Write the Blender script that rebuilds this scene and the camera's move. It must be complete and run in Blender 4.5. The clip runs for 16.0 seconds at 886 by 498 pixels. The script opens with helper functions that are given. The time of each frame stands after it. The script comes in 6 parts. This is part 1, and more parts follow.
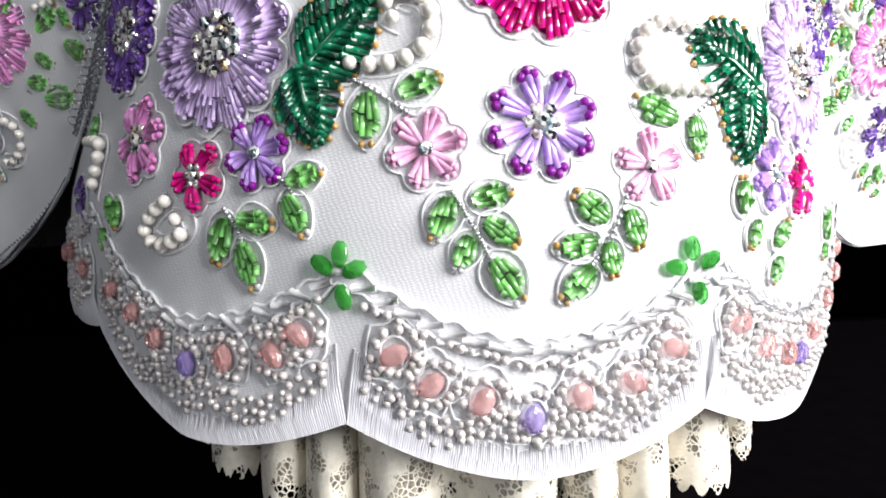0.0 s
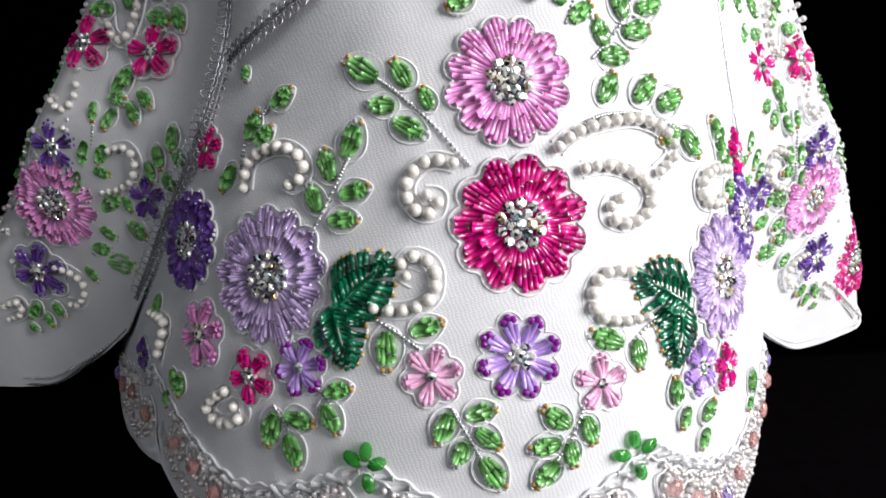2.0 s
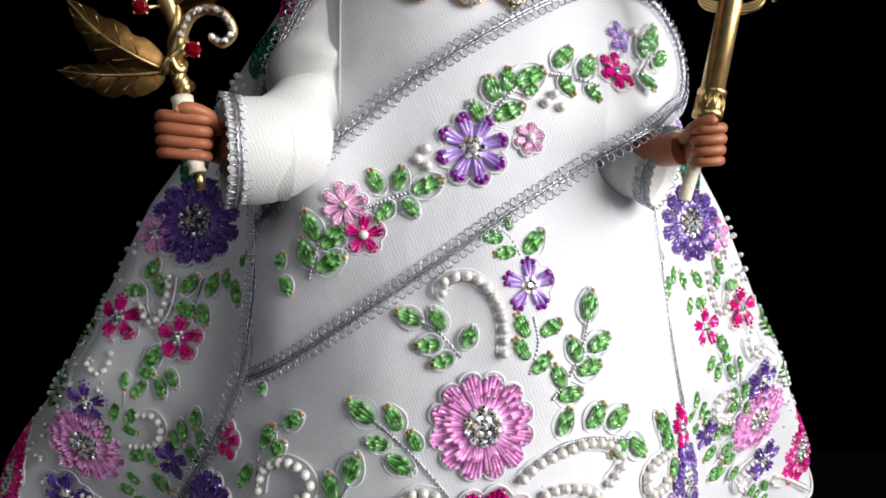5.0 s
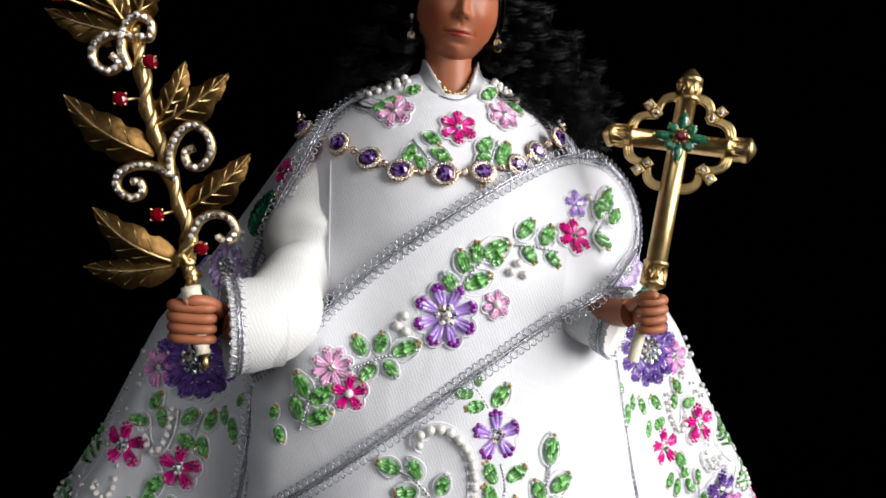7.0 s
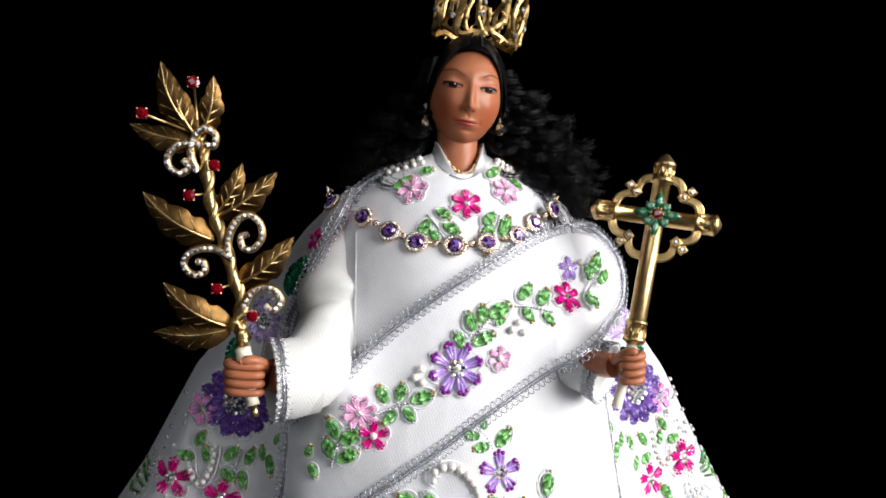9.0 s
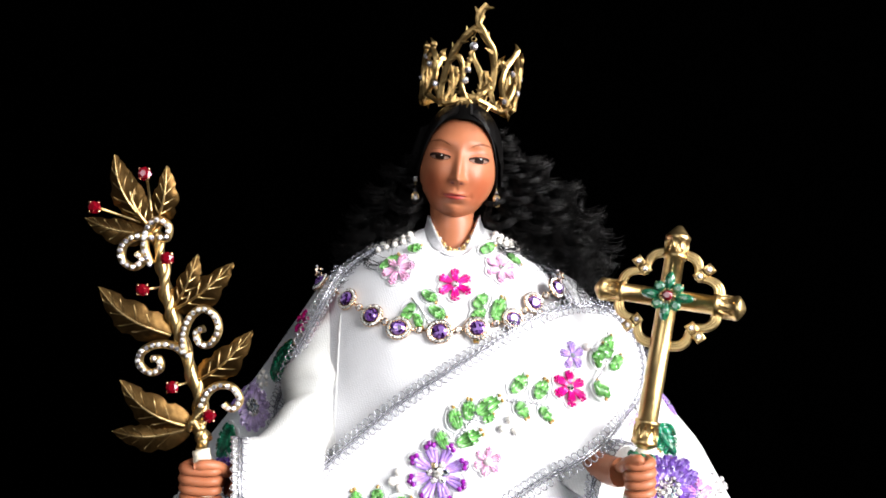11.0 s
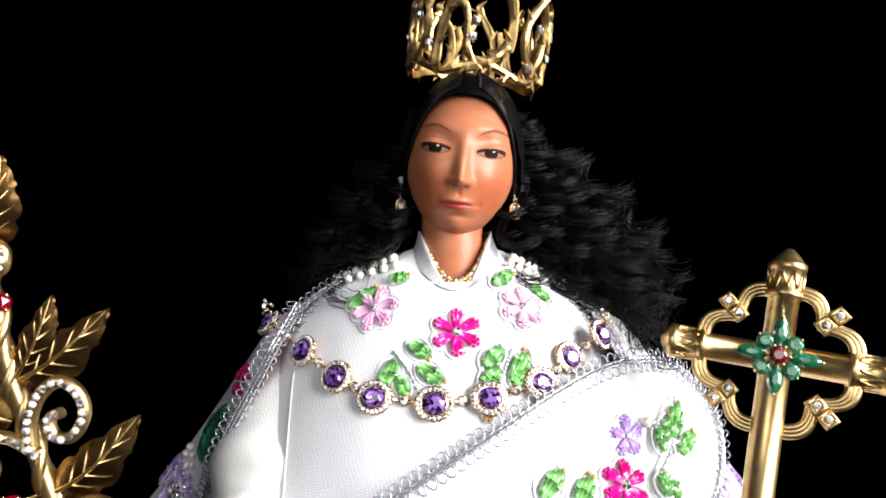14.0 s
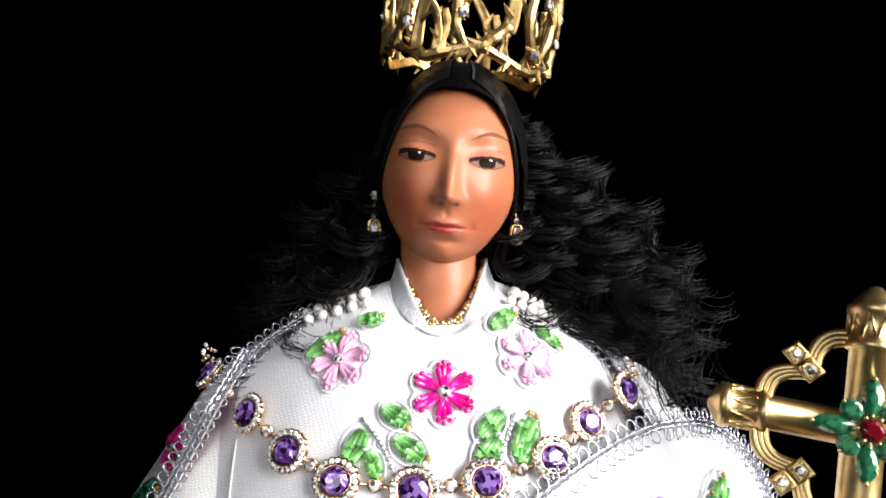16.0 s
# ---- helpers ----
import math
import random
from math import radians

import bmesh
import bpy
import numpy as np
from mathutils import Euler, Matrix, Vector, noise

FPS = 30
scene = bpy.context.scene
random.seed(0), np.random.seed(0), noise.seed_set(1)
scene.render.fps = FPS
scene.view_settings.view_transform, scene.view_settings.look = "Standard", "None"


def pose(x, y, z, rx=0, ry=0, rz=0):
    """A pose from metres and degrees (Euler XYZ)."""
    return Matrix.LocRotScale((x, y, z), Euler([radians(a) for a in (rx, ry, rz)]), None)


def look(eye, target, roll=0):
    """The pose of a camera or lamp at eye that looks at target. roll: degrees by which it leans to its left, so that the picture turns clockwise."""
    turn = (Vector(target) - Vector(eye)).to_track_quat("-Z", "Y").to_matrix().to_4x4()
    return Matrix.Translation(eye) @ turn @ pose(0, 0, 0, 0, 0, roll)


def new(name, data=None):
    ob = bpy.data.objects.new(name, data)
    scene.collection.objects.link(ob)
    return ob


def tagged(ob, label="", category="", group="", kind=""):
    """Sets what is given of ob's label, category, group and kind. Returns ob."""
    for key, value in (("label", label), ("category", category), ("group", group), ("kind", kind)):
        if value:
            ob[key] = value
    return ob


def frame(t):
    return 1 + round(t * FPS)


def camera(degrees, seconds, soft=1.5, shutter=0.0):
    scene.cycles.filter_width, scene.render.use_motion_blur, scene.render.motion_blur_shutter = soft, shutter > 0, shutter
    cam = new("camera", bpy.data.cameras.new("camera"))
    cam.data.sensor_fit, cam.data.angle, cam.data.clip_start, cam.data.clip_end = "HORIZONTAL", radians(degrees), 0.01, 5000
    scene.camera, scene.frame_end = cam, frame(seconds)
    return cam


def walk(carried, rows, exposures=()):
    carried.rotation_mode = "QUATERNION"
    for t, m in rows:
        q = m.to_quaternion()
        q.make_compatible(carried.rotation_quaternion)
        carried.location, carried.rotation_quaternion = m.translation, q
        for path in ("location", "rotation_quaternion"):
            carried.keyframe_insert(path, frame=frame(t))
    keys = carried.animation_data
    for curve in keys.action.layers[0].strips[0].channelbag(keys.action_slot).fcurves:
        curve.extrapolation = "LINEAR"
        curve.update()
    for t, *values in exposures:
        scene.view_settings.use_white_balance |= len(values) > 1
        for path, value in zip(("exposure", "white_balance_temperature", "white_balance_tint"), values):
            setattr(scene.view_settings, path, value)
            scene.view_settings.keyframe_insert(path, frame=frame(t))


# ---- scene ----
# ---- camera ----
cam = camera(69.8, 16.0, 1.8)
METRES, EYE, TILT, LEAN, TURN = 0.5, 0.2, -8.0, 0.0, -6.3
ROWS = [
    (0.0, 0.0, 0.0, 0.0, 0.0, -0.0, -0.0),
    (0.5, -0.0003, -0.0328, 0.0306, -0.1, -0.12, -0.05),
    (1.0, -0.0012, -0.0603, 0.066, -0.45, -0.32, -0.02),
    (1.5, -0.0064, -0.0779, 0.0897, -0.63, -0.52, 0.0),
    (2.0, -0.0057, -0.0887, 0.1203, -0.74, -0.51, -0.04),
    (2.5, -0.0004, -0.0987, 0.1574, -0.73, -0.31, -0.1),
    (3.0, 0.0013, -0.1089, 0.1863, -0.85, -0.07, -0.17),
    (3.5, 0.0035, -0.1188, 0.2189, -1.01, 0.12, -0.29),
    (4.0, -0.0022, -0.1324, 0.2566, -1.25, 0.35, -0.41),
    (4.5, -0.0054, -0.1509, 0.2912, -1.36, 1.17, -0.51),
    (5.0, -0.0033, -0.1688, 0.3222, -1.49, 2.0, -0.54),
    (7.5, 0.0081, -0.2517, 0.4286, -2.29, 5.6, -0.45),
    (8.0, 0.006, -0.2717, 0.4342, -2.23, 6.14, -0.38),
    (8.5, 0.0004, -0.2991, 0.4441, -2.0, 6.29, -0.39),
    (9.0, -0.0032, -0.3256, 0.4518, -1.8, 6.56, -0.46),
    (11.5, 0.1022, -0.2502, 0.5093, 6.66, 10.52, -0.72),
    (12.0, 0.1014, -0.2196, 0.5173, 6.4, 10.55, -0.71),
    (12.5, 0.0954, -0.1899, 0.5243, 6.24, 10.62, -0.75),
    (13.0, 0.0901, -0.1572, 0.5304, 6.1, 10.68, -0.78),
    (13.5, 0.0791, -0.1239, 0.5372, 5.88, 10.69, -0.77),
    (14.0, 0.0706, -0.1031, 0.5462, 5.64, 10.82, -0.75),
    (14.5, 0.0729, -0.0813, 0.5532, 5.25, 10.96, -0.68),
    (15.0, 0.0749, -0.0611, 0.5604, 4.95, 11.28, -0.55),
    (15.5, 0.0697, -0.0388, 0.5698, 4.84, 11.42, -0.51),
    (16.0, 0.0648, -0.018, 0.5758, 4.69, 11.69, -0.49),
]
walk(cam, [(t, pose(0, 0, EYE, TILT, LEAN, TURN) @ pose(METRES * x, METRES * y, METRES * z, 90 + pitch, roll, yaw)) for t, x, y, z, yaw, pitch, roll in ROWS],
     [(0.0, 1.02), (1.0, 0.68), (2.0, 0.3), (5.0, 0.03), (9.0, 0.32), (11.5, 1.1), (16.0, 1.05)])


# ---- light: one large unseen window beside the statue plus an added fill, dark room ----
world = bpy.data.worlds.new("world")
scene.world = world
world.use_nodes = True
world.node_tree.nodes["Background"].inputs[0].default_value = (0.5, 0.52, 0.6, 1)
world.node_tree.nodes["Background"].inputs[1].default_value = 0.002


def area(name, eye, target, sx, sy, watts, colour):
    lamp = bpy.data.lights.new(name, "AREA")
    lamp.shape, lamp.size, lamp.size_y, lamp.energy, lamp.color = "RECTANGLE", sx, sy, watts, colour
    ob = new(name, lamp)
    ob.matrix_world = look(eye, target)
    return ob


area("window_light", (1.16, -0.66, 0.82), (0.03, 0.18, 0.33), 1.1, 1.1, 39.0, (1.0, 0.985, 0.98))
# weak lamp added at the front left to lift the shaded side
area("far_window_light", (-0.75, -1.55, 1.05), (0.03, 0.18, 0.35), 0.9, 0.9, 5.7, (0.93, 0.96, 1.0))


# ---- materials ----
def mat(name, colour, rough=0.5, metal=0.0, coat=0.0, spec=0.5, vary=0.0, island=0.0, scale=400.0, bump=0.0,
        sheen=0.0, transmission=0.0, ramp=None, sub=0.0):
    m = bpy.data.materials.new(name)
    m.use_nodes = True
    nt = m.node_tree
    b = nt.nodes["Principled BSDF"]
    b.inputs["Base Color"].default_value = (*colour, 1)
    b.inputs["Roughness"].default_value = rough
    b.inputs["Metallic"].default_value = metal
    b.inputs["Coat Weight"].default_value = coat
    b.inputs["Coat Roughness"].default_value = 0.05
    b.inputs["Specular IOR Level"].default_value = spec
    b.inputs["Sheen Weight"].default_value = sheen
    b.inputs["Transmission Weight"].default_value = transmission
    if sub:
        b.inputs["Subsurface Weight"].default_value = sub
        b.inputs["Subsurface Radius"].default_value = (0.003, 0.0012, 0.0006) if transmission == 0.0 else (0.002, 0.002, 0.002)
    co = nt.nodes.new("ShaderNodeTexCoord")
    if vary or bump:
        n1 = nt.nodes.new("ShaderNodeTexNoise")
        n1.inputs["Scale"].default_value, n1.inputs["Detail"].default_value = scale, 5
        nt.links.new(co.outputs["Object"], n1.inputs["Vector"])
        if bump:
            bp = nt.nodes.new("ShaderNodeBump")
            bp.inputs["Strength"].default_value, bp.inputs["Distance"].default_value = bump, 0.0004
            nt.links.new(n1.outputs["Fac"], bp.inputs["Height"])
            nt.links.new(bp.outputs["Normal"], b.inputs["Normal"])
    value = None
    if island:
        g = nt.nodes.new("ShaderNodeNewGeometry")
        r = nt.nodes.new("ShaderNodeMapRange")
        r.inputs["To Min"].default_value, r.inputs["To Max"].default_value = 1 - island, 1 + island
        nt.links.new(g.outputs["Random Per Island"], r.inputs["Value"])
        value = r.outputs["Result"]
        if ramp:
            cr = nt.nodes.new("ShaderNodeValToRGB")
            cr.color_ramp.interpolation = "CONSTANT"
            for i, c in enumerate(ramp):
                e = cr.color_ramp.elements[i] if i < 2 else cr.color_ramp.elements.new(i / len(ramp))
                e.position, e.color = i / len(ramp), (*c, 1)
            nt.links.new(g.outputs["Random Per Island"], cr.inputs["Fac"])
            nt.links.new(cr.outputs["Color"], b.inputs["Base Color"])
            return m
    if vary:
        r2 = nt.nodes.new("ShaderNodeMapRange")
        r2.inputs["From Min"].default_value, r2.inputs["From Max"].default_value = 0.3, 0.7
        r2.inputs["To Min"].default_value, r2.inputs["To Max"].default_value = 1 - vary, 1 + vary
        nt.links.new(n1.outputs["Fac"], r2.inputs["Value"])
        if value:
            mu = nt.nodes.new("ShaderNodeMath")
            mu.operation = "MULTIPLY"
            nt.links.new(value, mu.inputs[0])
            nt.links.new(r2.outputs["Result"], mu.inputs[1])
            value = mu.outputs[0]
        else:
            value = r2.outputs["Result"]
    if value:
        hs = nt.nodes.new("ShaderNodeHueSaturation")
        hs.inputs["Color"].default_value = (*colour, 1)
        nt.links.new(value, hs.inputs["Value"])
        nt.links.new(hs.outputs["Color"], b.inputs["Base Color"])
    return m


def satin(name, colour, thread=0.2, fold=0.34):
    """White brocade: a fine weave with rows of slightly shinier dashes."""
    m = mat(name, colour, 0.62, sheen=0.25, spec=0.35)
    nt = m.node_tree
    b = nt.nodes["Principled BSDF"]
    co = nt.nodes["Texture Coordinate"]
    mp = nt.nodes.new("ShaderNodeMapping")
    mp.inputs["Rotation"].default_value = (0, radians(20), 0)
    nt.links.new(co.outputs["Object"], mp.inputs["Vector"])
    heights = []
    for axis, sc in (("X", 260), ("Z", 430)):
        w = nt.nodes.new("ShaderNodeTexWave")
        w.bands_direction = axis
        w.inputs["Scale"].default_value, w.inputs["Distortion"].default_value = sc, 6.0
        w.inputs["Detail"].default_value = 2
        nt.links.new(mp.outputs["Vector"], w.inputs["Vector"])
        heights.append(w.outputs["Fac"])
    mul = nt.nodes.new("ShaderNodeMath")
    mul.operation = "MULTIPLY"
    nt.links.new(heights[0], mul.inputs[0])
    nt.links.new(heights[1], mul.inputs[1])
    big = nt.nodes.new("ShaderNodeTexNoise")
    big.inputs["Scale"].default_value, big.inputs["Detail"].default_value = 45, 4
    nt.links.new(co.outputs["Object"], big.inputs["Vector"])
    add = nt.nodes.new("ShaderNodeMath")
    add.operation = "MULTIPLY_ADD"
    add.inputs[1].default_value = 0.8
    nt.links.new(big.outputs["Fac"], add.inputs[0])
    nt.links.new(mul.outputs[0], add.inputs[2])
    bp = nt.nodes.new("ShaderNodeBump")
    bp.inputs["Strength"].default_value, bp.inputs["Distance"].default_value = thread, 0.00035
    nt.links.new(add.outputs[0], bp.inputs["Height"])
    crease = nt.nodes.new("ShaderNodeTexNoise")
    crease.inputs["Scale"].default_value, crease.inputs["Detail"].default_value, crease.inputs["Distortion"].default_value = 15, 3, 0.8
    nt.links.new(co.outputs["Object"], crease.inputs["Vector"])
    bq = nt.nodes.new("ShaderNodeBump")
    bq.inputs["Strength"].default_value, bq.inputs["Distance"].default_value = fold, 0.006
    nt.links.new(crease.outputs["Fac"], bq.inputs["Height"])
    nt.links.new(bq.outputs["Normal"], bp.inputs["Normal"])
    nt.links.new(bp.outputs["Normal"], b.inputs["Normal"])
    rr = nt.nodes.new("ShaderNodeMapRange")
    rr.inputs["To Min"].default_value, rr.inputs["To Max"].default_value = 0.7, 0.3
    nt.links.new(mul.outputs[0], rr.inputs["Value"])
    nt.links.new(rr.outputs["Result"], b.inputs["Roughness"])
    hs = nt.nodes.new("ShaderNodeHueSaturation")
    hs.inputs["Color"].default_value = (*colour, 1)
    r2 = nt.nodes.new("ShaderNodeMapRange")
    r2.inputs["To Min"].default_value, r2.inputs["To Max"].default_value = 0.86, 1.06
    nt.links.new(big.outputs["Fac"], r2.inputs["Value"])
    weave = nt.nodes.new("ShaderNodeMapRange")
    weave.inputs["To Min"].default_value, weave.inputs["To Max"].default_value = 0.92, 1.04
    nt.links.new(mul.outputs[0], weave.inputs["Value"])
    both = nt.nodes.new("ShaderNodeMath")
    both.operation = "MULTIPLY"
    nt.links.new(r2.outputs["Result"], both.inputs[0])
    nt.links.new(weave.outputs["Result"], both.inputs[1])
    nt.links.new(both.outputs[0], hs.inputs["Value"])
    nt.links.new(hs.outputs["Color"], b.inputs["Base Color"])
    return m


M_SATIN = satin("white_satin", (0.77, 0.77, 0.80))
M_SASH = satin("white_sash_satin", (0.78, 0.78, 0.81))
M_PLAIN = satin("cream_sleeve_satin", (0.78, 0.78, 0.765), 0.25, fold=0.4)
M_COLLAR = mat("silver_white_lame", (0.62, 0.62, 0.65), 0.35, 0.4, vary=0.15, scale=1500, bump=0.8)
M_LINING = mat("rose_lining", (0.35, 0.1, 0.14), 0.6, vary=0.15)
M_CORD = mat("white_cord", (0.82, 0.82, 0.84), 0.4, sheen=0.2, vary=0.08, scale=900, bump=0.5)
M_THREAD = mat("white_stitches", (0.8, 0.79, 0.84), 0.38, island=0.12, sheen=0.3)
M_SILVER = mat("silver_wire", (0.50, 0.50, 0.555), 0.26, 0.78, vary=0.15, scale=900)
M_STEM = mat("bright_silver_bead", (0.62, 0.62, 0.65), 0.18, 0.7, vary=0.1, scale=900)
M_PEARL = mat("pearl", (0.82, 0.78, 0.73), 0.22, 0.1, coat=1.0, vary=0.05, scale=3)
M_SEED = mat("seed_pearl", (0.66, 0.62, 0.61), 0.18, 0.3, coat=0.8, island=0.1)
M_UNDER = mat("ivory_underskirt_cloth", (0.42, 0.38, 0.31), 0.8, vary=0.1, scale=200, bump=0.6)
M_LACE = mat("ivory_lace", (0.78, 0.73, 0.63), 0.7, vary=0.12, scale=300, bump=1.0)
nt = M_LACE.node_tree
vo = nt.nodes.new("ShaderNodeTexVoronoi")
vo.feature = "DISTANCE_TO_EDGE"
vo.inputs["Scale"].default_value = 650
big = nt.nodes.new("ShaderNodeTexNoise")
big.inputs["Scale"].default_value, big.inputs["Detail"].default_value = 150, 2
nt.links.new(nt.nodes["Texture Coordinate"].outputs["Object"], vo.inputs["Vector"])
nt.links.new(nt.nodes["Texture Coordinate"].outputs["Object"], big.inputs["Vector"])
for k, (source, low_, high_) in enumerate(((vo.outputs["Distance"], 0.07, 0.13), (big.outputs["Fac"], 0.52, 0.57))):
    r = nt.nodes.new("ShaderNodeMapRange")
    r.name = "cut_%d" % k
    r.inputs["From Min"].default_value, r.inputs["From Max"].default_value = low_, high_
    nt.links.new(source, r.inputs["Value"])
hole = nt.nodes.new("ShaderNodeMath")
hole.operation = "MULTIPLY"
nt.links.new(nt.nodes["cut_0"].outputs["Result"], hole.inputs[0])
nt.links.new(nt.nodes["cut_1"].outputs["Result"], hole.inputs[1])
keep = nt.nodes.new("ShaderNodeMath")
keep.operation = "SUBTRACT"
keep.inputs[0].default_value = 1.0
nt.links.new(hole.outputs[0], keep.inputs[1])
nt.links.new(keep.outputs[0], nt.nodes["Principled BSDF"].inputs["Alpha"])


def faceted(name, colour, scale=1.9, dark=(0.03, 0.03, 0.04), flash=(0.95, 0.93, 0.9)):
    """Tinted cut crystal; its dark and flashing facets are sparkle painted into the colour."""
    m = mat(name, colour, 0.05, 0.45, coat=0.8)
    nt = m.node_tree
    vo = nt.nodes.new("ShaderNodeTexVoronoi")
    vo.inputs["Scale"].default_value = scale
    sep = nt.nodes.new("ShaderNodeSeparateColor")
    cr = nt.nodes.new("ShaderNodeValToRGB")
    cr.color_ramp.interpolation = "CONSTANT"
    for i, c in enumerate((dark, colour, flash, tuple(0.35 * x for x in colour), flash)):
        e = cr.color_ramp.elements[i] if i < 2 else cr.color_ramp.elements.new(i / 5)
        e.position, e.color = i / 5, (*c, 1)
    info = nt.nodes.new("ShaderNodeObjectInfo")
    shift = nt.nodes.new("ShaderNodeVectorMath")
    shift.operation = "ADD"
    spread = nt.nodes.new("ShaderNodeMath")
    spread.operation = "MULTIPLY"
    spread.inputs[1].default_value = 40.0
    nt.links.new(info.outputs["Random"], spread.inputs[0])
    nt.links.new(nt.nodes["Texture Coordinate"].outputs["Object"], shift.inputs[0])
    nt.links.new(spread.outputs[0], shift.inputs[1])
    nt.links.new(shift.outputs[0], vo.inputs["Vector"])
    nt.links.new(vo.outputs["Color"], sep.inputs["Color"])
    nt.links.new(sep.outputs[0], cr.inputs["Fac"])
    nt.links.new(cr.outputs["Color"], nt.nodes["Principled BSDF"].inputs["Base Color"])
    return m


def bead(name, colour, island=0.3):
    return mat(name, tuple(min(1.0, c ** 0.9) for c in colour), 0.1, coat=0.3, spec=0.5, island=island, vary=0.15, scale=700, transmission=0.2, sub=0.5)


B_GREEN = bead("green_bugle", (0.17, 0.48, 0.12), 0.4)
B_DARK = bead("emerald_bugle", (0.002, 0.115, 0.05), 0.7)
B_PINK = bead("pink_bugle", (0.95, 0.34, 0.75), 0.2)
B_ROSE = bead("pale_pink_bugle", (0.94, 0.46, 0.72), 0.2)
B_CRIM = bead("crimson_bugle", (0.72, 0.003, 0.22), 0.35)
B_LAV = bead("lavender_bugle", (0.62, 0.46, 0.80), 0.25)
B_LILAC = bead("lilac_bugle", (0.50, 0.30, 0.80), 0.2)
B_VIOLET = bead("violet_bugle", (0.14, 0.055, 0.35))
B_TIP = bead("purple_tip", (0.25, 0.01, 0.30))
B_AMBER = bead("amber_tip", (0.50, 0.30, 0.09))
# pale colour that paints the sparkle on bugle ends
B_SPARK = mat("bead_end_sparkle", (0.92, 0.84, 0.90), 0.1, coat=0.5, island=0.1)
B_CLEAR = mat("clear_bugle", (0.9, 0.9, 0.92), 0.08, coat=0.5, island=0.1, transmission=0.6)
B_BLUSH = mat("blush_crystal", (0.92, 0.52, 0.50), 0.03, spec=0.8, vary=0.25, scale=500, transmission=0.75)
B_PURPLE = mat("amethyst_crystal", (0.52, 0.40, 0.86), 0.03, spec=0.8, vary=0.25, scale=500, transmission=0.75)
B_LEAFDROP = mat("green_crystal", (0.06, 0.45, 0.06), 0.03, spec=0.8, vary=0.3, scale=500, transmission=0.7)
M_STRASS = mat("rainbow_crystal", (0.7, 0.7, 0.7), 0.08, 0.3, coat=1.0, island=0.1,
               ramp=[(0.92, 0.88, 0.82), (0.45, 0.52, 0.52), (0.88, 0.68, 0.42), (0.30, 0.26, 0.25), (0.85, 0.85, 0.88), (0.55, 0.4, 0.6)])
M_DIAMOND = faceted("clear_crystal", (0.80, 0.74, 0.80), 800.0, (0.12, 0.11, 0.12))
M_CROWN = mat("old_gold", (0.46, 0.30, 0.12), 0.3, 1.0, vary=0.2, scale=250, bump=0.4)
M_GOLD = mat("gold", (0.64, 0.45, 0.20), 0.34, 1.0, vary=0.18, scale=250, bump=0.25)
M_GOLDLEAF = mat("antique_gold_leaf", (0.125, 0.070, 0.024), 0.36, 1.0, vary=0.3, scale=300, bump=0.5)
M_ROSEGOLD = mat("rose_gold", (0.78, 0.50, 0.30), 0.22, 1.0)
M_RUBY = mat("ruby", (0.13, 0.001, 0.006), 0.1, coat=0.4, spec=0.6)
M_EMERALD = mat("emerald_cabochon", (0.02, 0.17, 0.085), 0.10, coat=0.3, vary=0.6, scale=700, transmission=0.35)
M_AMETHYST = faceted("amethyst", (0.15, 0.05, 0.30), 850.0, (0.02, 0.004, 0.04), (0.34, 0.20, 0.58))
M_IVORY = mat("carved_ivory", (0.72, 0.66, 0.52), 0.5, vary=0.15, scale=500, bump=1.0)
M_SKIN = mat("painted_brown_skin", (0.375, 0.130, 0.062), 0.42, coat=0.06, spec=0.32, vary=0.06, scale=90, sub=0.05)
M_LIP = mat("painted_lips", (0.34, 0.035, 0.028), 0.4, spec=0.4, vary=0.06)
M_BROW = mat("painted_brow", (0.16, 0.055, 0.026), 0.6, spec=0.1, vary=0.1)
M_LASH = mat("painted_lash", (0.02, 0.008, 0.006), 0.6, spec=0.1)
M_LID = mat("painted_eyelid", (0.40, 0.135, 0.07), 0.5, spec=0.3)
M_EYE = mat("painted_eye", (0.20, 0.12, 0.095), 0.6, spec=0.1)
M_GLINT = mat("painted_eye_glint", (0.8, 0.8, 0.8), 0.3)
M_LINE = mat("lid_crease_shade", (0.20, 0.062, 0.03), 0.4)
M_LASHLIP = mat("painted_lip_line", (0.16, 0.03, 0.02), 0.4)
M_IRIS = mat("painted_iris", (0.012, 0.005, 0.003), 0.5, spec=0.04)
M_HAIR = mat("black_hair", (0.003, 0.0026, 0.0026), 0.36, spec=0.17, island=0.5)
M_BACK = mat("black_backdrop_cloth", (0.00008, 0.00008, 0.00008), 1.0, spec=0.0, vary=0.2, scale=20)
M_TABLE = mat("dark_table_cloth", (0.002, 0.0015, 0.002), 1.0, spec=0.01, vary=0.2, scale=60)
M_WALL = mat("dim_room_wall", (0.03, 0.03, 0.032), 0.9, vary=0.1, scale=4)
M_WOOD = mat("dark_lacquered_wood", (0.03, 0.012, 0.008), 0.3, coat=0.3, vary=0.3, scale=40)
M_FRAME = mat("white_window_frame", (0.5, 0.5, 0.5), 0.5, vary=0.05, scale=30)


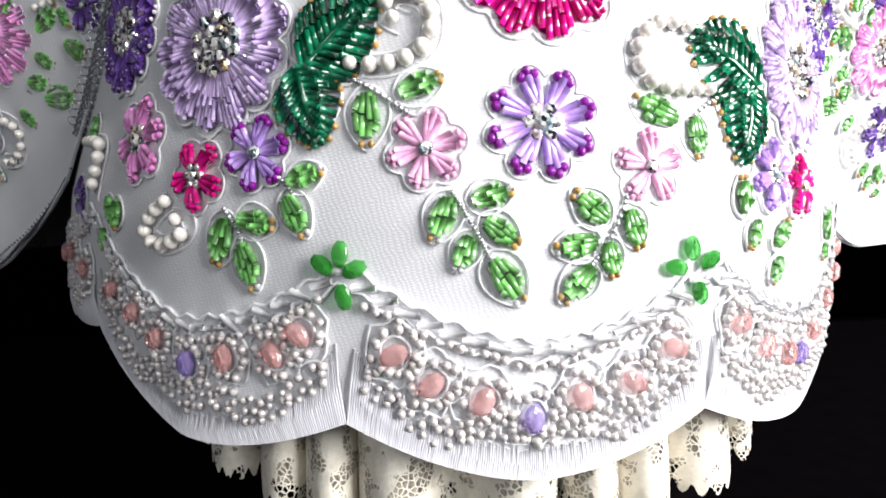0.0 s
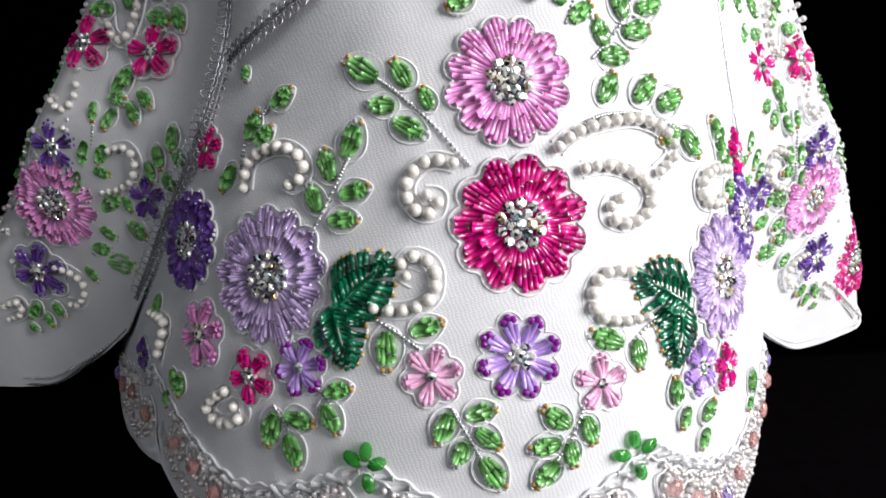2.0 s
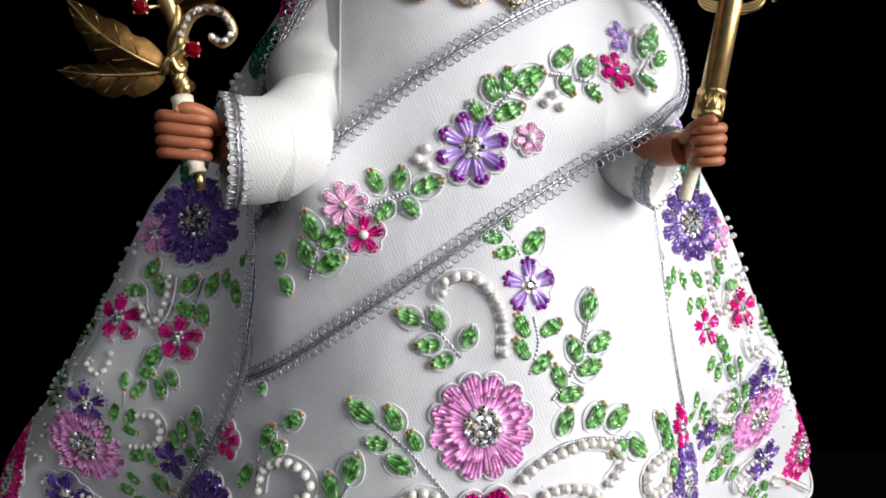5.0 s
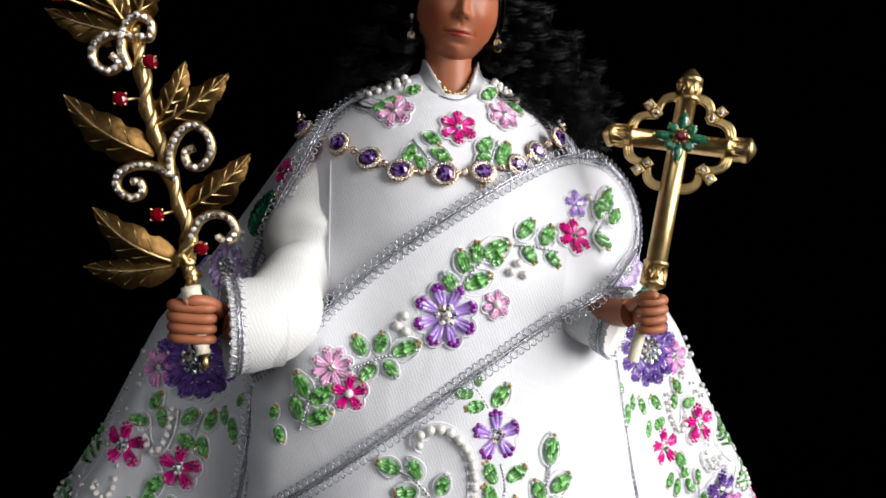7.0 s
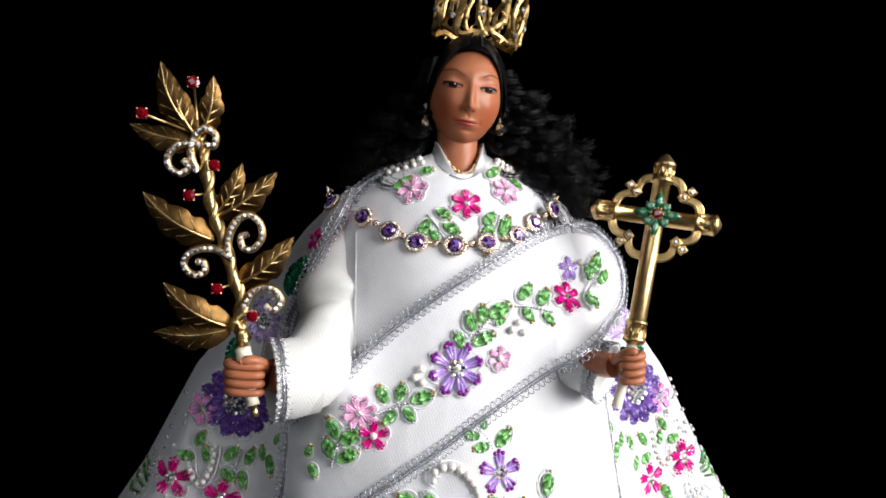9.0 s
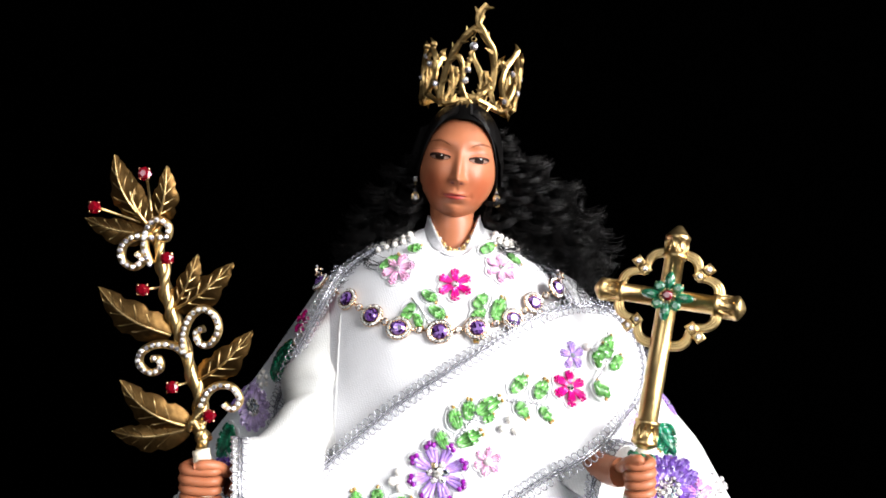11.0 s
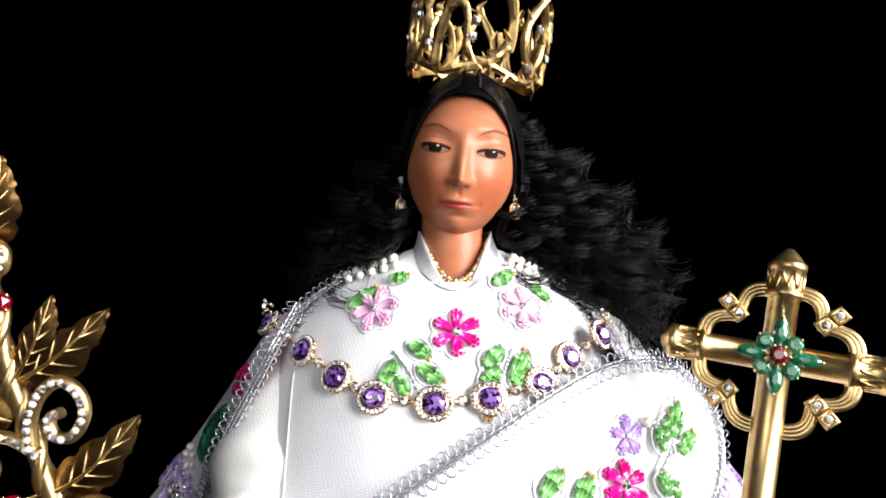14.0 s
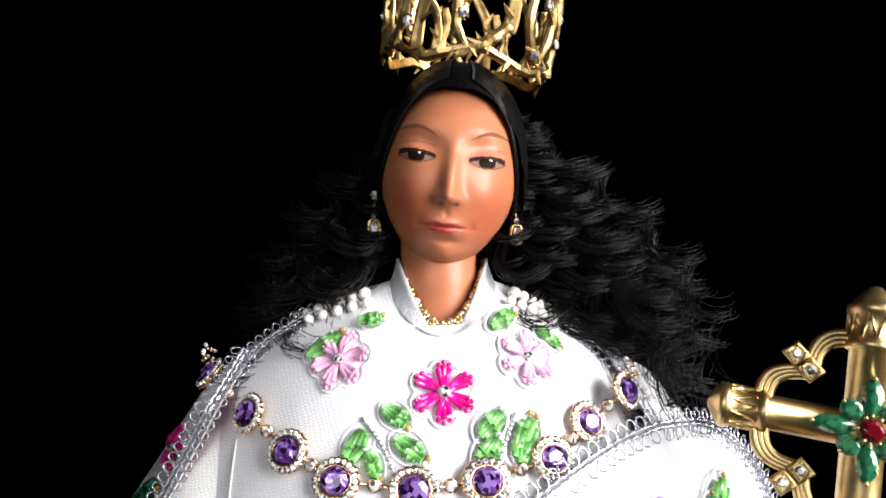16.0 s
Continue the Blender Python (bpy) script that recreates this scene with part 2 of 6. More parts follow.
# ---- mesh helpers ----
class Mesh:
    """Gathers pieces of geometry, each with its material, for one mesh object."""

    def __init__(self):
        self.v, self.f, self.m, self.s, self.mats = [], [], [], [], []

    def add(self, verts, faces, material, smooth=True):
        if material not in self.mats:
            self.mats.append(material)
        k, n = self.mats.index(material), len(self.v)
        self.v += [tuple(p) for p in verts]
        self.f += [tuple(i + n for i in f) for f in faces]
        self.m += [k] * len(faces)
        self.s += [smooth] * len(faces)

    def grid(self, rows, material, close=False, smooth=True):
        r, c = len(rows), len(rows[0])
        faces = []
        for i in range(r - 1):
            for j in range(c if close else c - 1):
                k = (j + 1) % c
                faces.append((i * c + j, i * c + k, (i + 1) * c + k, (i + 1) * c + j))
        self.add([p for row in rows for p in row], faces, material, smooth)

    def tube(self, pts, r, material, sides=5, taper=None, smooth=True, flat=1.0, closed=False):
        pts = [Vector(p) for p in pts]
        n = len(pts)
        rows, up = [], None
        for i, p in enumerate(pts):
            d = (pts[(i + 1) % n] - pts[i - 1]) if closed else (pts[min(i + 1, n - 1)] - pts[max(i - 1, 0)])
            d = d.normalized() if d.length > 1e-9 else Vector((0, 0, 1))
            if up is None:
                up = Vector((0, -1, 0)) if abs(d.y) < 0.9 else Vector((0, 0, 1))
            up = (up - d * up.dot(d)).normalized()
            side = d.cross(up)
            rr = r * (taper(i / max(1, n - 1)) if taper else 1.0)
            rows.append([p + (side * math.cos(a) + up * math.sin(a) * flat) * rr
                         for a in (2 * math.pi * k / sides for k in range(sides))])
        if closed:
            rows.append(rows[0])
        self.grid(rows, material, True, smooth)
        if not closed:
            base = len(self.v) - n * sides
            self.f += [tuple(base + k for k in range(sides)), tuple(base + (n - 1) * sides + k for k in reversed(range(sides)))]
            k = self.mats.index(material)
            self.m += [k, k]
            self.s += [False, False]

    def ball(self, c, r, material, seg=10, rings=6, axes=None, smooth=True):
        c = Vector(c)
        ax = axes or (Vector((1, 0, 0)), Vector((0, 1, 0)), Vector((0, 0, 1)))
        vs = [c + ax[2] * r]
        for i in range(1, rings):
            t = math.pi * i / rings
            for j in range(seg):
                p = 2 * math.pi * j / seg
                vs.append(c + (ax[0] * math.sin(t) * math.cos(p) + ax[1] * math.sin(t) * math.sin(p) + ax[2] * math.cos(t)) * r)
        vs.append(c - ax[2] * r)
        fs = [(0, 1 + j, 1 + (j + 1) % seg) for j in range(seg)]
        for i in range(rings - 2):
            a = 1 + i * seg
            fs += [(a + j, a + seg + j, a + seg + (j + 1) % seg, a + (j + 1) % seg) for j in range(seg)]
        a, last = 1 + (rings - 2) * seg, len(vs) - 1
        fs += [(a + j, last, a + (j + 1) % seg) for j in range(seg)]
        self.add(vs, fs, material, smooth)

    def gem(self, c, n, r, h, material, seg=8, turn=0.0, long=1.0, axis=None):
        """A faceted stone: girdle, crown facets and table, along the normal n."""
        c, n = Vector(c), Vector(n).normalized()
        t = Vector(axis) if axis is not None else (Vector((0, 0, 1)) if abs(n.z) < 0.9 else Vector((1, 0, 0)))
        t = (t - n * t.dot(n)).normalized()
        b = n.cross(t)
        rows = []
        for k, (rr, hh) in enumerate(((0.8, -0.3), (1.0, 0.25), (0.86, 0.62), (0.52, 1.0))):
            rows.append([c + (t * math.cos(a) * long + b * math.sin(a)) * r * rr + n * h * hh
                         for a in (2 * math.pi * (j + 0.5 * (k % 2)) / seg + turn for j in range(seg))])
        self.grid(rows, material, True, False)
        base = len(self.v) - seg
        self.f.append(tuple(base + j for j in range(seg)))
        self.m.append(self.mats.index(material))
        self.s.append(False)

    def object(self, name, parent=None, label=""):
        me = bpy.data.meshes.new(name)
        me.from_pydata(self.v, [], self.f)
        for m in self.mats:
            me.materials.append(m)
        me.polygons.foreach_set("material_index", self.m)
        me.polygons.foreach_set("use_smooth", self.s)
        me.update()
        ob = new(name, me)
        if parent is not None:
            ob.parent = parent
        return tagged(ob, label)


def thing(name, label, category, group="", kind=""):
    ob = new(name)
    ob.empty_display_size = 0.01
    return tagged(ob, label, category, group, kind)


def spline(pts, n):
    """n + 1 points of a smooth line through pts."""
    pts = [Vector(p) for p in pts]
    out = []
    for k in range(n + 1):
        s = k / n * (len(pts) - 1)
        i = min(int(s), len(pts) - 2)
        f = s - i
        p0, p1, p2, p3 = pts[max(i - 1, 0)], pts[i], pts[i + 1], pts[min(i + 2, len(pts) - 1)]
        out.append(0.5 * (2 * p1 + (p2 - p0) * f + (2 * p0 - 5 * p1 + 4 * p2 - p3) * f * f + (3 * p1 - p0 - 3 * p2 + p3) * f ** 3))
    return out


# ---- surfaces of the dress: depth y at u (sideways from the middle) and z ----
X0 = 0.037
HEIGHT = [0.10, 0.14, 0.19, 0.25, 0.30, 0.35, 0.40, 0.44, 0.46, 0.470, 0.476]
MIDDLE = [0.136, 0.1345, 0.1358, 0.1452, 0.1522, 0.1612, 0.169, 0.1785, 0.186, 0.191, 0.196]
WIDTH = [0.186, 0.188, 0.182, 0.150, 0.125, 0.108, 0.094, 0.081, 0.070, 0.058, 0.046]
DEPTH = [0.285, 0.289, 0.272, 0.19, 0.145, 0.112, 0.095, 0.082, 0.066, 0.052, 0.040]


def front(u, z):
    w = np.interp(z, HEIGHT, WIDTH)
    q = min(abs(u) / w, 0.985)
    return float(np.interp(z, HEIGHT, MIDDLE) + np.interp(z, HEIGHT, DEPTH) * (1 - math.sqrt(1 - q * q)))


def sash_y(u, z):
    return float(np.interp(z, HEIGHT, MIDDLE)) + 4.2 * u * u - 0.0035 + 30 * max(0.0, -u - 0.072) ** 2 \
        - 0.009 * math.exp(-((u + 0.062) / 0.018) ** 2) * min(1.0, max(0.0, (z - 0.335) / 0.03)) \
        - 0.020 * math.exp(-((u - 0.066) / 0.022) ** 2) * min(1.0, max(0.0, (0.415 - z) / 0.03))


CAPE_Z = [0.16, 0.20, 0.25, 0.297, 0.345, 0.36, 0.39, 0.42, 0.46, 0.48]
CAPE_W = [0.290, 0.266, 0.222, 0.189, 0.163, 0.155, 0.13, 0.105, 0.074, 0.060]
EDGE_Z = [0.165, 0.197, 0.22, 0.245, 0.27, 0.296, 0.327, 0.36, 0.395, 0.425, 0.455, 0.48]
EDGE_RIGHT = [0.157, 0.139, 0.126, 0.113, 0.0978, 0.0885, 0.0835, 0.083, 0.085, 0.073, 0.057, 0.046]
EDGE_LEFT = [0.147, 0.129, 0.117, 0.108, 0.0983, 0.093, 0.0885, 0.085, 0.085, 0.073, 0.057, 0.046]


def cape_y(u, z):
    a, w = abs(u), float(np.interp(z, CAPE_Z, CAPE_W)) * (1.045 if u > 0 else 0.985)
    e = float(np.interp(z, EDGE_Z, EDGE_RIGHT if u < 0 else EDGE_LEFT))
    tuck = (0.011 if u < 0 else 0.004) * math.exp(-max(0.0, a - e) / 0.012) * min(1.0, max(0.0, (0.40 - z) / 0.04))
    tuck += 0.018 * math.exp(-max(0.0, a - e) / 0.015) * min(1.0, max(0.0, (z - 0.395) / 0.02)) * min(1.0, max(0.0, (0.475 - z) / 0.02))
    back = 0.4 * max(0.0, 0.275 - z)
    return 0.2 + 0.55 * (a - 0.1) + 0.2 * (z - 0.25) + back - tuck + 0.05 * max(0.0, (min(a / w, 1.0) - 0.85) / 0.15) ** 2


def cape_half(u, z):
    return float(np.interp(z, CAPE_Z, CAPE_W)) * (1.045 if u > 0 else 0.985)


def face_frame(sy, u, z):
    """Place and tangent frame on a surface: point, sideways, up, outward."""
    e = 0.0008
    dx = (sy(u + e, z) - sy(u - e, z)) / (2 * e)
    dz = (sy(u, z + e) - sy(u, z - e)) / (2 * e)
    n = Vector((dx, -1, dz)).normalized()
    up = (Vector((0, 0, 1)) - n * n.z).normalized()
    side = up.cross(n) * -1
    if side.x < 0:
        side = -side
    return Vector((X0 + u, sy(u, z), z)), side, up, n


def lay(sy, u, z, h=0.0):
    """A point on a surface, lifted h off it."""
    p, _, _, n = face_frame(sy, u, z)
    return p + n * h


class Patch:
    """A flat drawing plane laid on a surface at (u, z), in metres; points follow the surface."""

    def __init__(self, sy, u, z, turn=0.0):
        self.sy = sy
        self.p, self.a, self.b, self.n = face_frame(sy, u, z)
        c, s = math.cos(turn), math.sin(turn)
        self.a, self.b = self.a * c + self.b * s, self.b * c - self.a * s

    def at(self, x, y, h=0.0):
        q = self.p + self.a * x + self.b * y
        if self.sy is cape_y:
            # round the outer side of the cape the cloth turns away to the back
            u, w = q.x - X0, 0.985 * cape_half(q.x - X0, q.z)
            over = max(0.0, abs(u) - w)
            q.x = X0 + math.copysign(min(abs(u), w), u)
            d = max(-0.03, min(0.03, cape_y(q.x - X0, q.z) - q.y))
            n = (self.n + Vector((math.copysign(min(1.0, over * 150), u), 0, 0))).normalized()
            return q + Vector((0, d + 1.6 * over, 0)) + n * h
        d = self.sy(q.x - X0, q.z) - q.y
        d = max(-0.006, min(0.006, d))
        return q + Vector((0, d, 0)) + self.n * h


# ---- the dark room ----
def slab(name, lo, hi, material, label):
    m = Mesh()
    (x0, y0, z0), (x1, y1, z1) = lo, hi
    v = [(x, y, z) for z in (z0, z1) for y in (y0, y1) for x in (x0, x1)]
    m.add(v, [(0, 2, 3, 1), (4, 5, 7, 6), (0, 1, 5, 4), (2, 6, 7, 3), (0, 4, 6, 2), (1, 3, 7, 5)], material, False)
    return tagged(m.object(name), label, "setting", kind="structure")


slab("floor", (-1.8, -2.3, -0.80), (1.8, 1.3, -0.75), M_WALL, "dark unlit floor of the room")
slab("ceiling", (-1.8, -2.3, 1.9), (1.8, 1.3, 1.95), M_WALL, "dim ceiling of the dark room")
slab("wall_back", (-1.8, 1.2, -0.75), (1.8, 1.3, 1.9), M_WALL, "dark wall behind the black backdrop")
slab("wall_left", (-1.9, -2.3, -0.75), (-1.8, 1.3, 1.9), M_WALL, "dim plain room wall")
slab("wall_front", (-1.8, -2.4, -0.75), (1.8, -2.3, 1.9), M_WALL, "dim plain room wall")
slab("wall_right", (1.8, -2.4, -0.75), (1.9, 1.3, 1.9), M_WALL, "dim plain room wall")

m = Mesh()
rows = []
for i in range(25):
    x = -1.5 + 3.0 * i / 24
    w = 0.012 * math.sin(i * 1.9)
    rows.append([(x, 0.95 + w, 1.7), (x, 0.95 + w, 0.2), (x, 0.93 + w, 0.06), (x, 0.86, 0.0175), (x, 0.7, 0.0125)])
m.grid(rows, M_BACK)
tagged(m.object("backdrop"), "black cloth backdrop hanging in the dark", "backdrop", kind="structure")

table = thing("table", "dark cloth-covered table under the statue", "table")
m = Mesh()
rows = []
for r, z in ((0.0, 0.0), (0.7, 0.0), (0.72, -0.004), (0.725, -0.02), (0.72, -0.3)):
    rows.append([(X0 + r * 1.3 * math.cos(a), 0.35 + r * math.sin(a) + (0.012 * math.sin(9 * a) if z < -0.1 else 0), z)
                 for a in (2 * math.pi * k / 72 for k in range(72))])
m.grid(rows, M_TABLE, True)
m.object("cloth", table, "black cloth")
for sx in (-0.5, 0.5):
    for sy_ in (0.0, 0.7):
        m = Mesh()
        m.tube([(X0 + sx, sy_, -0.75), (X0 + sx, sy_, -0.02)], 0.025, M_WOOD, 8)
        m.object("leg", table)

plinth = Mesh()
rows = [[(X0 + 0.01 + r * 1.05 * math.cos(a), 0.30 + r * math.sin(a), z) for a in (2 * math.pi * k / 64 for k in range(64))]
        for r, z in ((0.0, 0.0), (0.11, 0.0), (0.11, 0.012), (0.10, 0.02), (0.098, 0.05), (0.105, 0.056), (0.105, 0.064), (0.10, 0.068), (0.0, 0.068))]
plinth.grid(rows, M_TABLE, True)
tagged(plinth.object("plinth"), "dark cloth-covered round plinth on the table", "plinth")

# ---- robe ----
ARC = 0.0905
HEM_W = 0.188


def hem_z(arc):
    f = abs((arc / ARC + 0.5) % 1.0 - 0.5) * 2
    return 0.1275 + 0.0125 * f ** 1.7 + 0.016 * min(1.0, max(0.0, abs(arc) - 0.095) / 0.07)


robe = thing("robe", "white satin robe embroidered with beads and pearls", "robe")
m = Mesh()
cols = 220
angles = [-math.pi + 2 * math.pi * j / cols for j in range(cols)]
zs = [0.0] * 6 + [0.155 + (0.476 - 0.155) * (i / 66) for i in range(67)]
rows = []
for i in range(73):
    row = []
    for a in angles:
        if i < 6:
            arc = HEM_W * (a * 1.02)
            zb = hem_z(arc)
            z = zb + (0.155 - zb) * i / 6
        else:
            z = zs[i]
        w, d, c = (float(np.interp(z, HEIGHT, t)) for t in (WIDTH, DEPTH, MIDDLE))
        back = d if math.cos(a) > 0 else min(d, 0.16)
        y = c + d - back * math.cos(a)
        u = w * math.sin(a)
        fold = 0.0012 * math.sin(u * 95 + z * 30) * math.exp(-((z - 0.36) / 0.08) ** 2) + 0.0008 * noise.noise((u * 22, z * 16, 3.0))
        row.append((X0 + u, y + fold, z))
    rows.append(row)
HEADX, HEADY = X0 + 0.0035, 0.2125


def neck(a, r, lift=0.0):
    """A point of the neckline: low in front, high at the nape."""
    f = max(0.0, math.cos(a)) ** 2
    return (HEADX + r * math.sin(a), HEADY - r * math.cos(a) - 0.003 * f, 0.4895 - 0.0150 * f + lift * (1 - f ** 2))


rim = [neck(a, 0.0140) for a in angles]
edge_row = rows[-1]
for f, lift in ((0.3, 0.0016), (0.6, 0.0016), (1.0, 0.0)):
    rows.append([tuple(p[i] + (q[i] - p[i]) * f + (lift if i == 2 else 0.0) for i in range(3)) for p, q in zip(edge_row, rim)])
m.grid(rows, M_SATIN, True)
m.object("gown", robe, "white satin gown")
tail = Mesh()
rows = [[(x, y + 0.0016 if y < 0.3 else y - 0.0016, z) for x, y, z in row] for row in rows[:12]]
tail.grid(rows, M_LINING, True)
tail.object("lining", robe, "rose lining")


def sleeve(name, path, radii):
    """A tube of cloth round a path, with soft folds; its last ring is the cuff."""
    mesh = Mesh()
    pts = spline(path, 26)
    rows, up = [], None
    for i, p in enumerate(pts):
        d = (pts[min(i + 1, 26)] - pts[max(i - 1, 0)]).normalized()
        if up is None:
            up = Vector((0, 0, 1))
        up = (up - d * up.dot(d)).normalized()
        s = d.cross(up)
        r = float(np.interp(i / 26, [k / (len(radii) - 1) for k in range(len(radii))], radii))
        row = []
        for k in range(40):
            a = 2 * math.pi * k / 40
            f = 1 + (0.05 * math.sin(3 * a + i * 0.45) + 0.10 * math.sin(i * 1.15 + 2.2 * math.sin(a)) * math.exp(-((i - 14) / 5) ** 2)) * math.sin(math.pi * i / 26) + 0.05 * noise.noise((math.cos(a) * 1.5, i * 0.16, math.sin(a) * 1.5))
            for c0, lean, deep in ((13.0, 2.2, 0.17), (16.5, -1.8, 0.15), (19.5, 1.2, 0.07)):
                f -= deep * math.exp(-((i - c0 - lean * math.sin(a + 0.6)) / 0.9) ** 2) * (0.5 + 0.5 * math.sin(a * 1.0 + c0))
            row.append(p + (s * math.cos(a) + up * math.sin(a)) * r * f)
        rows.append(row)
    mesh.grid(rows, M_PLAIN, True)
    d = (pts[-2] - pts[-1]).normalized()
    inner = [[pts[-1] + (q - pts[-1]) * 0.96 + d * t for q in rows[-1]] for t in (0.0, 0.012, 0.02)]
    mesh.grid([rows[-1]] + inner, M_PLAIN, True)
    mesh.object(name, robe, "cream satin sleeve")
    return rows[-1], pts


CUFF_R, ARM_R = sleeve("sleeve", [(X0 - 0.045, 0.228, 0.452), (X0 - 0.053, 0.220, 0.431), (X0 - 0.0600, 0.209, 0.411), (X0 - 0.0645, 0.193, 0.396), (X0 - 0.0730, 0.1645, 0.3822), (X0 - 0.0885, 0.157, 0.3805)],
                       [0.019, 0.0195, 0.0200, 0.0160, 0.0178, 0.0172])
CUFF_L, ARM_L = sleeve("sleeve", [(X0 + 0.050, 0.235, 0.448), (X0 + 0.062, 0.228, 0.420), (X0 + 0.062, 0.210, 0.399), (X0 + 0.0590, 0.188, 0.3840), (X0 + 0.0730, 0.1725, 0.3775)],
                       [0.020, 0.019, 0.0155, 0.0118, 0.0148])

# seams that join the sleeves to the gown
for s, zt, zl in ((-1, 0.447, 0.372), (1, 0.447, 0.40)):
    m = Mesh()
    m.tube([lay(front, s * 0.0515, zt + (zl - zt) * k / 20, 0.0001) for k in range(21)], 0.0003, M_PLAIN, 5)
    m.object("seam", robe)

# stand collar
m = Mesh()
ring = [2 * math.pi * k / 64 for k in range(64)]
m.grid([[neck(a, r, h) for a in ring] for r, h in ((0.0160, -0.0022), (0.0146, 0.0006), (0.0136, 0.0040), (0.0133, 0.0062), (0.0126, 0.0062), (0.0124, 0.001), (0.0126, -0.004))], M_COLLAR, True)
m.object("collar", robe, "silver-white stand collar")

# ---- cape (mantle) ----
cape = thing("cape", "white satin cape with silver braid and beaded flowers", "cape")


def cape_point(side, s, v):
    """s: 0 at the front edge, 1 at the outer silhouette, 2 at the middle of the back; v: 0 top, 1 bottom."""
    edge = EDGE_RIGHT if side < 0 else EDGE_LEFT
    zb = 0.1590 - (0.019 if side < 0 else 0.003) * min(s, 1.0) + (0.018 if side > 0 else 0.0) * max(0.0, (min(s, 1.2) - 0.62) / 0.38) ** 2 + 0.034 * max(0.0, 1 - s / 0.34) ** 2
    top_z = 0.468 - 0.020 * min(s, 1.0) ** 2
    z = top_z + (zb - top_z) * v
    e, w = float(np.interp(z, EDGE_Z, edge)), float(np.interp(z, CAPE_Z, CAPE_W)) * (1.045 if side > 0 else 0.985)
    if s <= 1:
        a = e + (w - e) * s
        return side * a, cape_y(side * a, z), z
    t = (s - 1) * math.pi / 2
    y1 = cape_y(side * w, z)
    return side * w * math.cos(t), y1 + (0.06 + 0.5 * w) * math.sin(t), z


for side in (-1, 1):
    m = Mesh()
    rows, inner = [], []
    for i in range(71):
        v = i / 70
        line = []
        for j in range(57):
            s = j / 28
            u, y, z = cape_point(side, s, v)
            f = 0.0016 * math.sin(u * 70 + z * 12) + 0.001 * noise.noise((u * 25, z * 18, side))
            line.append((X0 + u, y + f, z))
        rows.append(line)
        inner.append([(x, y + 0.0022, z) for x, y, z in line[:28]])
    m.grid(rows, M_SATIN)
    m.grid(inner, M_LINING)
    m.grid([[rows[i][0] for i in range(71)], [inner[i][0] for i in range(71)]], M_SATIN)
    m.grid([rows[-1][:28], inner[-1]], M_SATIN)
    m.object("panel", cape, "white satin cape panel")

# ---- sash ----
sash = thing("sash", "wide white satin sash with silver looped braid edges", "sash")
LOW = [(-0.0863, 0.2950), (-0.0651, 0.3095), (-0.0499, 0.3204), (-0.0316, 0.3334), (-0.0136, 0.3458), (0.0050, 0.3587), (0.0248, 0.3705), (0.0441, 0.3822)]
TOP = [(-0.0830, 0.3542), (-0.0614, 0.3751), (-0.0492, 0.3879), (-0.0252, 0.4074), (-0.0004, 0.4239), (0.0265, 0.4393), (0.0450, 0.4477), (0.0586, 0.4510)]
END = [(0.0759, 0.3987), (0.0923, 0.4075), (0.0974, 0.4216), (0.0921, 0.4363), (0.0769, 0.4490)]
low, top = spline([(u, z, 0) for u, z in LOW], 60), spline([(u, z, 0) for u, z in TOP], 60)
m = Mesh()
rows = []
for k in range(61):
    row = []
    for j in range(17):
        p = low[k].lerp(top[k], j / 16)
        row.append(lay(sash_y, p.x, p.y, 0.0006 * math.sin(p.x * 60 + j)))
    rows.append(row)
end = spline([(u, z, 0) for u, z in [LOW[-1]] + END + [TOP[-1]]], 16)
tip = [lay(sash_y, p.x, p.y) for p in end]
for f in (0.34, 0.67, 1.0):
    rows.append([rows[60][j].lerp(tip[j], f) for j in range(17)])
m.grid(rows, M_SASH)
m.grid([[p + Vector((0, 0.0016, 0)) for p in r] for r in rows], M_SASH)
m.grid([[r[0] for r in rows], [r[0] + Vector((0, 0.0016, 0)) for r in rows]], M_SASH)
m.grid([[r[-1] for r in rows], [r[-1] + Vector((0, 0.0016, 0)) for r in rows]], M_SASH)
m.grid([rows[-1], [p + Vector((0, 0.0016, 0)) for p in rows[-1]]], M_SASH)
m.object("band", sash, "white satin band")


# ---- statue: one plain mesh ----
HEAD = Matrix.Translation((X0 + 0.0052, 0.2085, 0.5165)) @ Matrix.Rotation(radians(6.5), 4, "Y") @ Matrix.Rotation(radians(6), 4, "X")


# painted blush on both cheeks
nt = M_SKIN.node_tree
last = nt.nodes["Hue/Saturation/Value"].outputs["Color"]
for cheek in (-1, 1):
    near = nt.nodes.new("ShaderNodeVectorMath")
    near.operation = "DISTANCE"
    near.inputs[1].default_value = HEAD @ Vector((cheek * 0.0125, -0.0165, -0.0085))
    nt.links.new(nt.nodes["Texture Coordinate"].outputs["Object"], near.inputs[0])
    fade = nt.nodes.new("ShaderNodeMapRange")
    fade.interpolation_type = "SMOOTHSTEP"
    fade.inputs["From Min"].default_value, fade.inputs["From Max"].default_value = 0.002, 0.0135
    fade.inputs["To Min"].default_value, fade.inputs["To Max"].default_value = 0.75, 0.0
    nt.links.new(near.outputs["Value"], fade.inputs["Value"])
    mix = nt.nodes.new("ShaderNodeMix")
    mix.data_type = "RGBA"
    mix.inputs[7].default_value = (0.36, 0.085, 0.036, 1)
    nt.links.new(fade.outputs["Result"], mix.inputs[0])
    nt.links.new(last, mix.inputs[6])
    last = mix.outputs[2]
nt.links.new(last, nt.nodes["Principled BSDF"].inputs["Base Color"])


